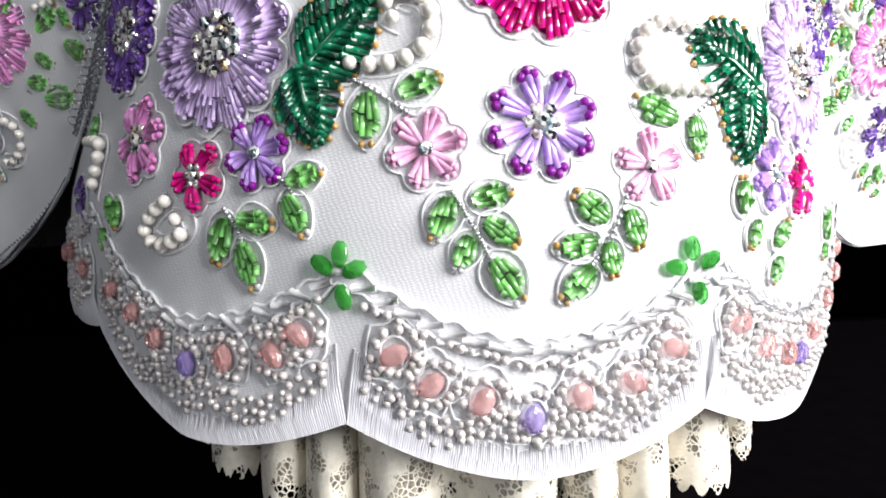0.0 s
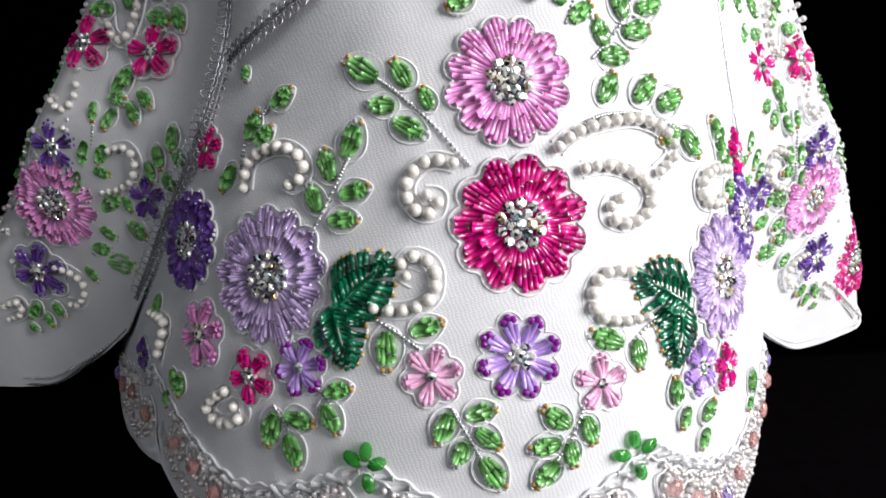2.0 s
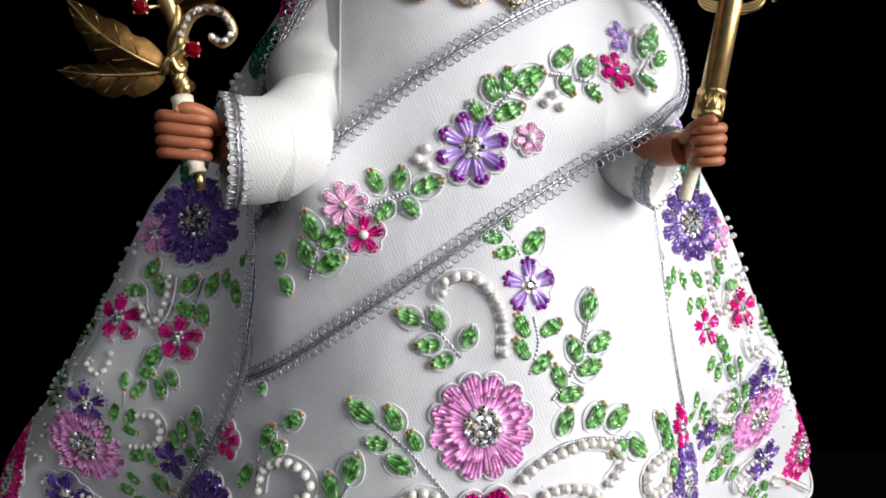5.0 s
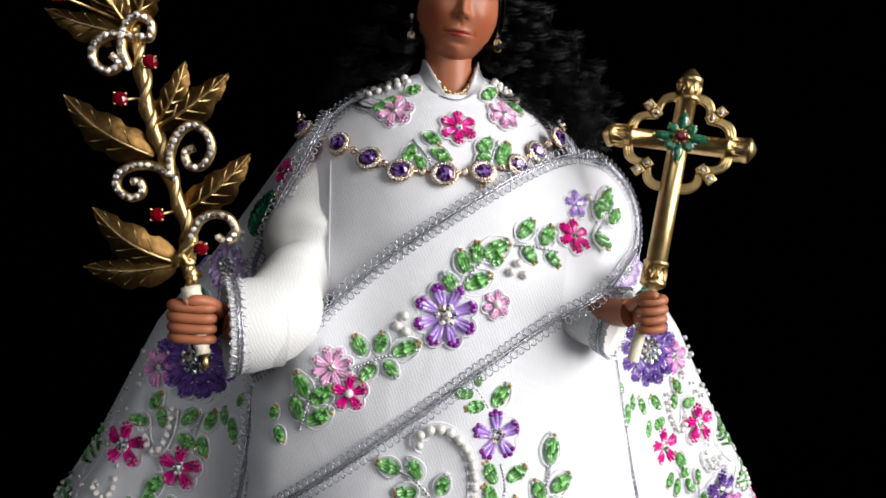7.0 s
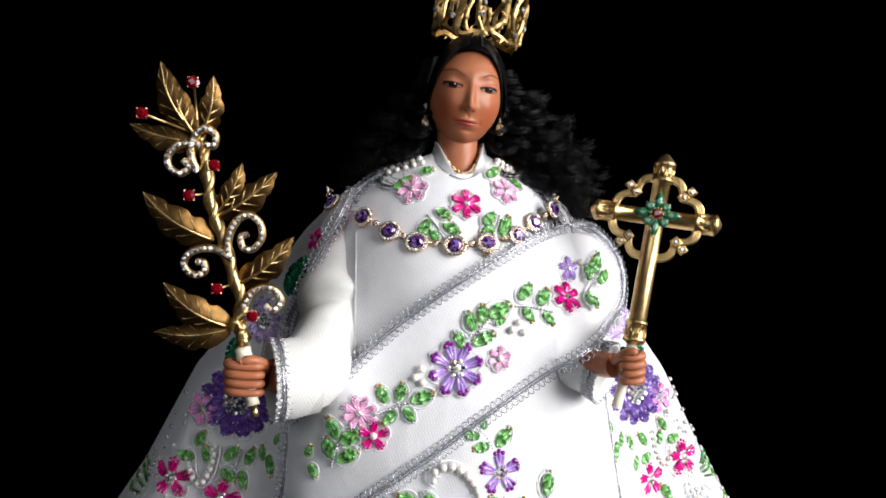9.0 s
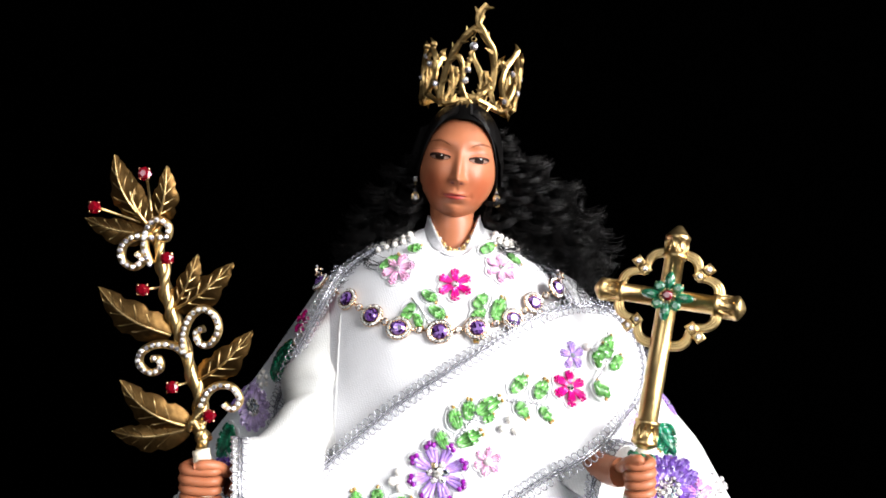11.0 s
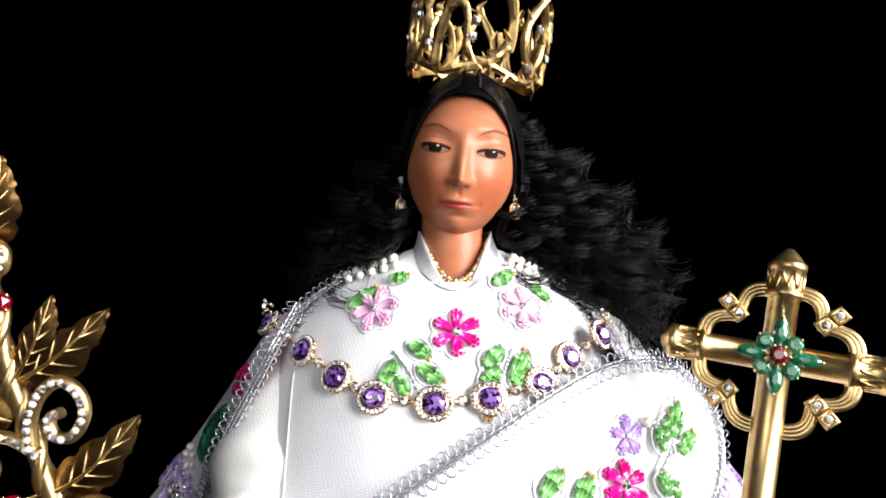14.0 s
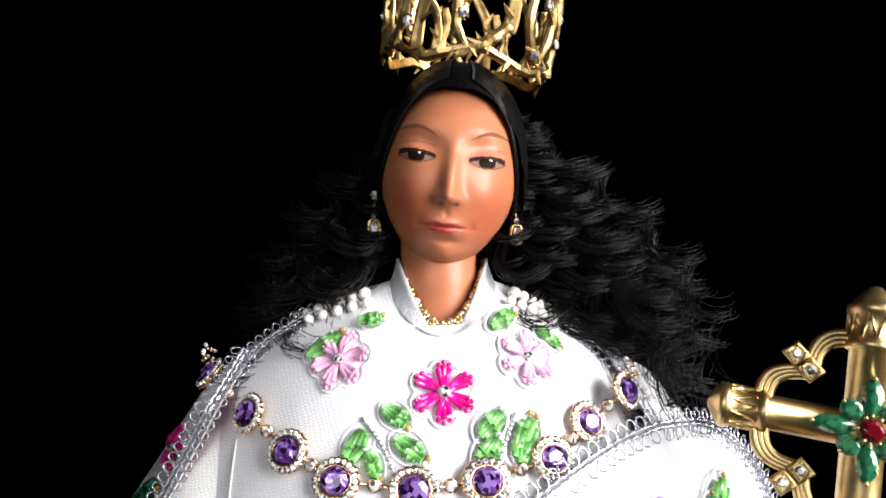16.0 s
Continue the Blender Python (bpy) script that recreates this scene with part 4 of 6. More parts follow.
def dark_leaf(parent, sy, u0, z0, u1, z1, wide=0.42):
    """A large emerald leaf: a shell-like fan of bugles from its foot to a rounded, amber-tipped edge."""
    P = Patch(sy, (u0 + u1) / 2, (z0 + z1) / 2)
    d = Vector((u1 - u0, sy(u1, z1) - sy(u0, z0), z1 - z0))
    ax, ay = d.dot(P.a), d.dot(P.b)
    size = math.hypot(ax, ay)
    ax, ay = ax / size, ay / size

    def at(s, t, h):
        return P.at(ax * s * size - ay * t * size, ay * s * size + ax * t * size, h)

    m = Mesh()
    def half(x):
        return wide * 1.05 * math.sin(math.pi * min(1.0, 0.06 + 0.94 * x) ** 0.8) ** 0.8

    ring = [(x - 0.5, half(x) * (1.08 + 0.05 * math.cos(44 * x))) for x in (k / 20 for k in range(21))]
    ring += [(x, -y) for x, y in reversed(ring)]
    m.tube([at(s, t, 0.0004) for s, t in ring], 0.0004, M_CORD, 5, closed=True)
    for k in range(11):
        x = 0.03 + 0.80 * k / 10
        for e in (-1, 1):
            y = min(1.04, x + 0.24 + rnd.uniform(-0.05, 0.05))
            w = half(min(0.97, y - 0.06)) * 0.98 + 0.01
            p, q, r = (x - 0.5, e * 0.02), ((x + y) / 2 - 0.49, e * w * 0.52), (y - 0.5, e * w)
            lift = rnd.uniform(0.0, 0.0005)
            m.tube([at(*p, 0.0012 + lift), at(q[0] - 0.02, q[1], 0.0019 + lift)], 0.00088, B_DARK, 6)
            m.tube([at(*q, 0.0018 + lift), at(*r, 0.0009)], 0.00088, B_DARK, 6)
            if k % 2:
                m.ball(at(r[0] + 0.02, r[1] * 1.03, 0.0008), 0.0008, B_AMBER, 7, 5)
    m.tube([at(-0.45, 0, 0.0014), at(0.0, 0, 0.0022), at(0.48, 0, 0.0010)], 0.0008, B_DARK, 6)
    m.object("leaf", parent, "large emerald green beaded leaf")


def braid(parent, sy, *uz, both=True, h=0.0008, label="silver looped braid"):
    """Silver braid: two twisted cords with a row of small wire loops on each side."""
    pts = spline([(u, z, 0) for u, z in uz], 14 * len(uz))
    frames = [face_frame(sy, p.x, p.y) for p in pts]
    line = [f[0] + f[3] * h for f in frames]
    m = Mesh()
    lay_loops(m, line, [f[3] for f in frames], both)
    return m.object("braid", parent, label)


def lay_loops(m, line, normals, both=True, step=0.0032, size=0.00128):
    length = [0.0]
    for a, b in zip(line, line[1:]):
        length.append(length[-1] + (b - a).length)

    def along(s):
        k = max(0, min(len(line) - 2, int(np.searchsorted(length, s)) - 1))
        f = (s - length[k]) / max(1e-9, length[k + 1] - length[k])
        d = (line[k + 1] - line[k]).normalized()
        n = normals[k]
        return line[k].lerp(line[k + 1], f), d, (n - d * n.dot(d)).normalized()

    count = int(length[-1] / 0.0009)
    for s in (-1, 1):
        pts = []
        for k in range(count + 1):
            p, d, n = along(length[-1] * k / count)
            side = d.cross(n)
            pts.append(p + side * (0.0006 * s + 0.00025 * math.sin(k * 2.1)) + n * 0.00025 * math.cos(k * 2.1))
        m.tube(pts, 0.00046, M_SILVER, 5)
    for k in range(int(length[-1] / step)):
        p, d, n = along((k + 0.5) * step)
        side = d.cross(n)
        for s in ((-1, 1) if both else (1,)):
            c = p + side * s * (0.001 + size) + n * 0.0001
            ring = [c + (side * math.cos(a) * 1.3 + d * math.sin(a)) * size + n * 0.0003 * math.cos(a * 0.5) for a in (2 * math.pi * j / 9 for j in range(9))]
            m.tube(ring, 0.00024, M_SILVER, 4, closed=True)


# flowers of the gown
R = robe
big_flower(R, front, -0.0018, 0.2865, 0.0183, B_PINK, 12)
big_flower(R, front, 0.0010, 0.2455, 0.0200, B_CRIM, 11)
big_flower(R, front, -0.0735, 0.2276, 0.0216, B_LAV, 13, 3)
big_flower(R, front, 0.0789, 0.2237, 0.0217, B_LAV, 13, 3)
big_flower(R, front, -0.1046, 0.2356, 0.0175, B_VIOLET, 12)
big_flower(R, front, 0.0966, 0.2426, 0.0175, B_VIOLET, 12)
small_flower(R, front, -0.0000, 0.2079, 0.0125, B_LILAC, 8, B_TIP)
small_flower(R, front, -0.0252, 0.2023, 0.0090, B_ROSE, 6)
small_flower(R, front, 0.0253, 0.1983, 0.0090, B_ROSE, 5)
small_flower(R, front, -0.0799, 0.1959, 0.0093, B_CRIM, 5, turn=0.9)
small_flower(R, front, -0.0637, 0.2014, 0.0090, B_LILAC, 6, B_TIP)
small_flower(R, front, -0.0989, 0.2052, 0.0119, B_PINK, 6)
small_flower(R, front, -0.0961, 0.2670, 0.0078, B_CRIM, 5)
small_flower(R, front, 0.0651, 0.1963, 0.0097, B_LILAC, 6)
small_flower(R, front, 0.0795, 0.1927, 0.0090, B_CRIM, 5)
small_flower(R, front, 0.0951, 0.2654, 0.0108, B_CRIM, 5)
small_flower(R, front, 0.0159, 0.3347, 0.0102, B_LILAC, 5, B_TIP, turn=1.57)
small_flower(R, front, -0.1300, 0.1878, 0.0070, B_VIOLET, 5)

for row in (
        (-0.0721, 0.2802, -0.0645, 0.2854), (-0.0806, 0.2693, -0.0761, 0.2795), (-0.0776, 0.2682, -0.0712, 0.2740), (-0.0849, 0.2624, -0.0904, 0.2527),
        (-0.0494, 0.2636, -0.0447, 0.2757), (-0.0529, 0.2569, -0.0557, 0.2675), (-0.0513, 0.2531, -0.0416, 0.2560), (-0.0569, 0.2476, -0.0602, 0.2568), (-0.0548, 0.2457, -0.0450, 0.2467),
        (-0.0382, 0.2865, -0.0489, 0.2935), (-0.0297, 0.2841, -0.0351, 0.2931), (-0.0238, 0.2778, -0.0270, 0.2849), (-0.0334, 0.2792, -0.0428, 0.2800), (-0.0356, 0.2757, -0.0253, 0.2705),
        (-0.0225, 0.3220, -0.0319, 0.3255), (-0.0149, 0.3188, -0.0191, 0.3275), (-0.0157, 0.3148, -0.0253, 0.3139), (-0.0084, 0.3131, -0.0042, 0.3211), (-0.0114, 0.3105, -0.0198, 0.3072)):
    leaf(R, front, *row)
for row in (
        (0.0153, 0.3158, 0.0107, 0.3255), (0.0157, 0.3084, 0.0098, 0.3166), (0.0194, 0.3169, 0.0288, 0.3216), (0.0162, 0.3037, 0.0242, 0.3104),
        (0.0396, 0.3198, 0.0417, 0.3325), (0.0361, 0.3057, 0.0313, 0.3158), (0.0395, 0.3094, 0.0504, 0.3142), (0.0341, 0.3024, 0.0458, 0.3045), (0.0287, 0.2971, 0.0246, 0.3067), (0.0256, 0.2947, 0.0372, 0.2953),
        (0.0071, 0.3511, -0.0022, 0.3530), (0.0093, 0.3540, 0.0071, 0.3610), (0.0116, 0.3470, 0.0026, 0.3457), (0.0139, 0.3455, 0.0219, 0.3548),
        (0.0263, 0.2804, 0.0316, 0.2905), (0.0384, 0.2815, 0.0469, 0.2898), (0.0477, 0.2803, 0.0589, 0.2854), (0.0579, 0.2736, 0.0680, 0.2650), (0.0573, 0.2733, 0.0485, 0.2696),
        (0.0846, 0.2681, 0.0746, 0.2785), (0.0873, 0.2591, 0.0780, 0.2719), (0.0884, 0.2565, 0.0830, 0.2497)):
    leaf(R, front, *row)
for row in (
        (-0.0378, 0.2158, -0.0380, 0.2025), (-0.0315, 0.2139, -0.0214, 0.2180), (-0.0714, 0.1873, -0.0753, 0.1742), (-0.0694, 0.1859, -0.0593, 0.1850), (-0.0683, 0.1814, -0.0647, 0.1690),
        (-0.0566, 0.1945, -0.0478, 0.1977), (-0.0567, 0.1927, -0.0521, 0.1826), (-0.0164, 0.1907, -0.0066, 0.1935), (-0.0201, 0.1929, -0.0239, 0.1821), (-0.0135, 0.1877, -0.0053, 0.1814),
        (-0.0154, 0.1843, -0.0190, 0.1757), (-0.0118, 0.1795, -0.0044, 0.1685), (0.0153, 0.1861, 0.0065, 0.1930), (0.0192, 0.1899, 0.0232, 0.1799), (0.0132, 0.1822, 0.0025, 0.1803),
        (0.0146, 0.1827, 0.0170, 0.1736), (0.0123, 0.1770, 0.0044, 0.1686), (0.0338, 0.2086, 0.0211, 0.2135), (0.0372, 0.2109, 0.0395, 0.2000)):
    leaf(R, front, *row)
for row in (
        (0.0541, 0.1859, 0.0531, 0.1963), (0.0593, 0.1854, 0.0567, 0.1777), (0.0666, 0.1775, 0.0730, 0.1839), (0.0699, 0.1749, 0.0662, 0.1678),
        (0.1048, 0.1751, 0.0979, 0.1858), (0.1015, 0.1743, 0.0978, 0.1704), (-0.1078, 0.1894, -0.1104, 0.1802), (-0.1196, 0.2136, -0.1228, 0.2044), (-0.0811, 0.2931, -0.0806, 0.2893),
        (-0.1122, 0.1900, -0.1113, 0.1818), (-0.1156, 0.1805, -0.1163, 0.1737)):
    leaf(R, front, *row)
stem(R, front, (-0.0828, 0.2585), (-0.0806, 0.2715), (-0.0729, 0.2802))
stem(R, front, (-0.0592, 0.2421), (-0.0516, 0.2570), (-0.0481, 0.2641))
stem(R, front, (-0.0136, 0.2626), (-0.0238, 0.2742), (-0.0333, 0.2828), (-0.0400, 0.2879))
stem(R, front, (-0.0095, 0.3105), (-0.0167, 0.3188), (-0.0228, 0.3223))
stem(R, front, (0.0156, 0.3039), (0.0189, 0.3139), (0.0175, 0.3232))
stem(R, front, (0.0243, 0.2942), (0.0349, 0.3062), (0.0401, 0.3203))
stem(R, front, (0.0125, 0.3459), (0.0087, 0.3523), (0.0048, 0.3550))
stem(R, front, (0.0159, 0.2697), (0.0245, 0.2764), (0.0378, 0.2779), (0.0584, 0.2739))
stem(R, front, (-0.0443, 0.2192), (-0.0370, 0.2156), (-0.0287, 0.2099))
stem(R, front, (-0.0722, 0.1882), (-0.0686, 0.1828), (-0.0666, 0.1763))
stem(R, front, (-0.0196, 0.1929), (-0.0151, 0.1853), (-0.0112, 0.1781))
stem(R, front, (0.0192, 0.1915), (0.0157, 0.1828), (0.0114, 0.1768))
stem(R, front, (0.0361, 0.2087), (0.0415, 0.2128), (0.0465, 0.2153))
stem(R, front, (-0.0587, 0.1962), (-0.0556, 0.1933), (-0.0527, 0.1878))
dark_leaf(R, front, -0.0523, 0.2198, -0.0363, 0.2355)
dark_leaf(R, front, -0.0535, 0.2210, -0.0484, 0.2036)
dark_leaf(R, front, 0.0595, 0.2174, 0.0380, 0.2289)
dark_leaf(R, front, 0.0559, 0.2197, 0.0532, 0.1996)
scroll(R, front, (-0.0811, 0.2544), (-0.0796, 0.2621), (-0.0746, 0.2661), (-0.0685, 0.2675), (-0.0633, 0.2653), (-0.0612, 0.2607), (-0.0645, 0.2558), (-0.0678, 0.2571))
scroll(R, front, (-0.0181, 0.2630), (-0.0246, 0.2638), (-0.0301, 0.2597), (-0.0315, 0.2540), (-0.0283, 0.2490), (-0.0238, 0.2490), (-0.0225, 0.2533), (-0.0263, 0.2540))
scroll(R, front, (0.0125, 0.2676), (0.0170, 0.2713), (0.0226, 0.2736), (0.0304, 0.2755), (0.0387, 0.2764), (0.0476, 0.2742), (0.0529, 0.2696), (0.0532, 0.2646), (0.0473, 0.2602))
scroll(R, front, (0.0205, 0.2613), (0.0266, 0.2623), (0.0337, 0.2613), (0.0409, 0.2577), (0.0439, 0.2528), (0.0415, 0.2473), (0.0349, 0.2449), (0.0287, 0.2470), (0.0303, 0.2520), (0.0350, 0.2519))
scroll(R, front, (0.0831, 0.2606), (0.0722, 0.2602), (0.0668, 0.2560), (0.0683, 0.2503), (0.0767, 0.2491), (0.0809, 0.2531))
scroll(R, front, (-0.0410, 0.2209), (-0.0353, 0.2205), (-0.0296, 0.2216), (-0.0247, 0.2249), (-0.0235, 0.2298), (-0.0246, 0.2341), (-0.0282, 0.2362), (-0.0321, 0.2356), (-0.0335, 0.2320), (-0.0295, 0.2295))
scroll(R, front, (0.0356, 0.2305), (0.0285, 0.2310), (0.0236, 0.2276), (0.0224, 0.2222), (0.0257, 0.2175), (0.0332, 0.2159), (0.0416, 0.2162))
scroll(R, front, (-0.0887, 0.1894), (-0.0935, 0.1857), (-0.0961, 0.1810), (-0.0917, 0.1779), (-0.0851, 0.1805), (-0.0829, 0.1845), (-0.0878, 0.1851))
scroll(R, front, (0.0060, 0.3112), (0.0063, 0.3181), (0.0053, 0.3255), (0.0027, 0.3310), (-0.0006, 0.3350), (-0.0047, 0.3377), (-0.0091, 0.3382), (-0.0135, 0.3370), (-0.0165, 0.3334), (-0.0133, 0.3312))
scroll(R, front, (-0.1236, 0.2052), (-0.1159, 0.2041), (-0.1177, 0.1968), (-0.1202, 0.1890))

# four-leaf sprigs of green crystal drops
def drop(parent, sy, u, z, turn, r, long, material, h=0.0012):
    P = Patch(sy, u, z)
    m = Mesh()
    axis = P.a * math.cos(turn) + P.b * math.sin(turn)
    m.gem(P.p + P.n * h, P.n, r, r * 0.9, material, 8, 0.0, long, axis)
    return m.object("crystal_drop", parent)


for cu, cz, turns in ((-0.0445, 0.1737, ((-0.0481, 0.1764), (-0.0440, 0.1791), (-0.0408, 0.1757), (-0.0434, 0.1693))),
                      (0.0377, 0.1741, ((0.0366, 0.1796), (0.0421, 0.1765), (0.0324, 0.1753), (0.0394, 0.1688)))):
    for u, z in turns:
        drop(R, front, u, z, math.atan2(z - cz, u - cu), 0.0021, 1.55, B_LEAFDROP)

# ---- hem ----
def arc_at(s):
    """Sideways place on the gown at the length s along the hem from its middle."""
    return HEM_W * math.sin(s / (HEM_W * 1.02))


hem = Mesh()
N = 1000
for k in range(N):
    s = -0.27 + 0.54 * k / N
    u, zb = arc_at(s), hem_z(s)
    f = abs((s / ARC + 0.5) % 1.0 - 0.5) * 2
    tall = 0.0068 + 0.011 * f ** 7 + rnd.uniform(-0.0008, 0.0008)
    t = (0.5 - ((s / ARC + 0.5) % 1.0)) * 0.004
    pts = [lay(front, u + t * 0.0, zb - 0.0008, 0.0001), lay(front, u + t * 0.6, zb + tall * 0.5, 0.0010), lay(front, u + t, zb + tall, 0.0001)]
    hem.tube(pts, 0.00033, M_THREAD, 4)
tagged(hem.object("satin_stitch_edge", robe, "white satin-stitched scalloped edge"), kind="stuff")

def hem_group(cu, cz, drops):
    for k, (u, z) in enumerate(drops):
        turn = math.atan2(z - cz - 0.008, u - cu) if k != 3 else -math.pi / 2
        drop(R, front, u, z, turn, 0.0025, 1.45, B_PURPLE if k == 3 else B_BLUSH, 0.0016)
        P = Patch(front, u, z)
        seeds = Mesh()
        for j in range(13):
            a = 2 * math.pi * j / 13 + rnd.uniform(-0.2, 0.2)
            d = rnd.uniform(0.0044, 0.0062)
            seeds.ball(P.at(math.cos(a) * d, math.sin(a) * d, 0.001), rnd.uniform(0.0010, 0.00135), M_SEED, 8, 6)
        ring = [(0.0041 * math.cos(a) * (1 + 0.1 * math.sin(3 * a + k)), 0.0048 * math.sin(a)) for a in (2 * math.pi * j / 24 for j in range(24))]
        seeds.tube([P.at(x * 0.85, y * 0.85, 0.0007) for x, y in ring], 0.0004, M_CORD, 5, closed=True)
        wob = rnd.uniform(0, 6)
        seeds.tube([P.at(x * 1.75 + 0.0008 * math.sin(j + wob), y * 1.6 + 0.0008 * math.cos(1.7 * j + wob), 0.0005) for j, (x, y) in enumerate(ring)], 0.00036, M_CORD, 5, closed=True)
        seeds.object("pearl_beading", R, "seed pearls and cord round a pink crystal")


hem_group(-0.0017, 0.1654, ((-0.0324, 0.1567), (-0.0243, 0.1502), (-0.0129, 0.1466), (-0.0017, 0.1424), (0.0094, 0.1470), (0.0220, 0.1495), (0.0326, 0.1563)))
hem_group(-0.0764, 0.1698, ((-0.0539, 0.1598), (-0.0603, 0.1543), (-0.0732, 0.1517), (-0.0843, 0.1481), (-0.0944, 0.1526), (-0.1027, 0.1581), (-0.1115, 0.1627)))
hem_group(0.0782, 0.1631, ((0.0531, 0.1596), (0.0638, 0.1518), (0.0743, 0.1477), (0.0810, 0.1463), (0.0892, 0.1506)))
hem_group(-0.150, 0.174, ((-0.1275, 0.1655), (-0.1374, 0.1690), (-0.1475, 0.1660), (-0.1570, 0.1640), (-0.1660, 0.1665)))
hem_group(0.125, 0.172, ((0.1010, 0.1575), (0.1140, 0.1630), (0.1260, 0.1690), (0.1375, 0.1720), (0.1490, 0.1690)))
# seed pearls along the lower line of every scallop, and clear bugles along the upper one
rows = Mesh()
for k in range(204):
    s = -0.272 + 0.544 * k / 204
    f = abs((s / ARC + 0.5) % 1.0 - 0.5) * 2
    if f > 0.93:
        continue
    for lift in (0.0078, 0.0102, 0.0128, 0.0265):
        z = hem_z(s) + lift + (0.004 * f if lift > 0.02 else 0.0025 * math.sin(f * 9)) + rnd.uniform(-0.0008, 0.0008)
        rows.ball(lay(front, arc_at(s) + rnd.uniform(-0.0006, 0.0006), z, 0.0009), rnd.uniform(0.0009, 0.00125), M_SEED, 8, 5)
tagged(rows.object("seed_pearl_trim", robe, "rows of seed pearls along the scallops"), kind="stuff")
rows = Mesh()
for k in range(108):
    s = -0.27 + 0.54 * k / 108
    f = abs((s / ARC + 0.5) % 1.0 - 0.5) * 2
    z = hem_z(s) + 0.0295 + 0.005 * f ** 2
    a = rnd.uniform(-0.5, 0.5)
    P = Patch(front, arc_at(s), z)
    rows.tube([P.at(-0.003 * math.cos(a), -0.003 * math.sin(a) + 0.001, 0.001), P.at(0.003 * math.cos(a), 0.003 * math.sin(a), 0.0013)], 0.0009, B_CLEAR, 6)
for lift in (0.0275, 0.0325):
    rows.tube([lay(front, arc_at(s), hem_z(s) + lift + 0.005 * (abs((s / ARC + 0.5) % 1.0 - 0.5) * 2) ** 2 + 0.0008 * math.sin(s * 900), 0.0007) for s in (-0.27 + 0.54 * k / 350 for k in range(351))], 0.0005, M_CORD, 5)
tagged(rows.object("clear_bugle_trim", robe, "row of clear bugle beads edged with white cord"), kind="stuff")

# ---- embroidery and braid of the cape, alike on both sides ----
for s in (1, -1):
    def spot(u, z, s=s):
        """A place on this side's panel; the lower part hangs a little wider."""
        k = max(0.0, 0.275 - z)
        return (u * s * (1 + 0.8 * k), z - 0.08 * k)

    C = cape
    f = [(-0.1139, 0.3530, 0.0193), (-0.1690, 0.2473, 0.0191), (-0.2216, 0.2128, 0.0260)]
    big_flower(C, cape_y, *spot(f[0][0], f[0][1]), f[0][2], B_VIOLET, 12, squash=1.35)
    big_flower(C, cape_y, *spot(f[1][0], f[1][1]), f[1][2], B_PINK, 12, squash=1.35)
    big_flower(C, cape_y, *spot(f[2][0], f[2][1]), f[2][2], B_CRIM, 11)
    for (u, z, r), colour, n in (((-0.1211, 0.3028, 0.0101), B_CRIM, 5), ((-0.1235, 0.2505, 0.0086), B_VIOLET, 5), ((-0.1803, 0.2181, 0.0134), B_VIOLET, 6),
                                 ((-0.1515, 0.3084, 0.0111), B_CRIM, 5), ((-0.1673, 0.2689, 0.0113), B_VIOLET, 5), ((-0.1339, 0.3468, 0.0095), B_PINK, 6)):
        small_flower(C, cape_y, *spot(u, z), r, colour, n, squash=1.3)
    for u0, z0, u1, z1 in (
            (-0.1386, 0.3267, -0.1316, 0.3355), (-0.1384, 0.3203, -0.1492, 0.3216), (-0.1307, 0.3192, -0.1325, 0.3289), (-0.1211, 0.3219, -0.1123, 0.3303), (-0.1232, 0.3168, -0.1126, 0.3132), (-0.1083, 0.3214, -0.1030, 0.3318),
            (-0.1111, 0.3191, -0.1078, 0.3090), (-0.0983, 0.3255, -0.0989, 0.3341), (-0.0953, 0.3306, -0.0925, 0.3192), (-0.0917, 0.3355, -0.0892, 0.3415), (-0.1389, 0.2877, -0.1288, 0.2982), (-0.1406, 0.2869, -0.1323, 0.2853),
            (-0.1270, 0.2888, -0.1209, 0.2822), (-0.1317, 0.2847, -0.1272, 0.2766), (-0.1372, 0.2828, -0.1431, 0.2744), (-0.1473, 0.2856, -0.1476, 0.2772), (-0.1509, 0.2719, -0.1541, 0.2615), (-0.1413, 0.2700, -0.1467, 0.2624), (-0.1552, 0.2609, -0.1579, 0.2503)):
        leaf(C, cape_y, *spot(u0, z0), *spot(u1, z1), wide=0.27)
    for u0, z0, u1, z1 in (
            (-0.1489, 0.2603, -0.1399, 0.2587), (-0.1457, 0.2452, -0.1352, 0.2514), (-0.1347, 0.2512, -0.1311, 0.2451), (-0.1106, 0.2762, -0.1129, 0.2665), (-0.1195, 0.2696, -0.1169, 0.2603), (-0.1112, 0.2662, -0.1046, 0.2621),
            (-0.1162, 0.2583, -0.1083, 0.2545), (-0.1236, 0.2638, -0.1205, 0.2562), (-0.1472, 0.2386, -0.1374, 0.2346), (-0.1337, 0.2411, -0.1230, 0.2361), (-0.1515, 0.2305, -0.1401, 0.2301), (-0.1559, 0.2224, -0.1481, 0.2164),
            (-0.1444, 0.2252, -0.1281, 0.2248), (-0.1816, 0.2034, -0.1876, 0.1959), (-0.1749, 0.2043, -0.1681, 0.1988), (-0.1790, 0.1992, -0.1746, 0.1931), (-0.1881, 0.1925, -0.1831, 0.1903), (-0.1668, 0.2966, -0.1922, 0.2942), (-0.1820, 0.2687, -0.2080, 0.2634)):
        leaf(C, cape_y, *spot(u0, z0), *spot(u1, z1), wide=0.27)
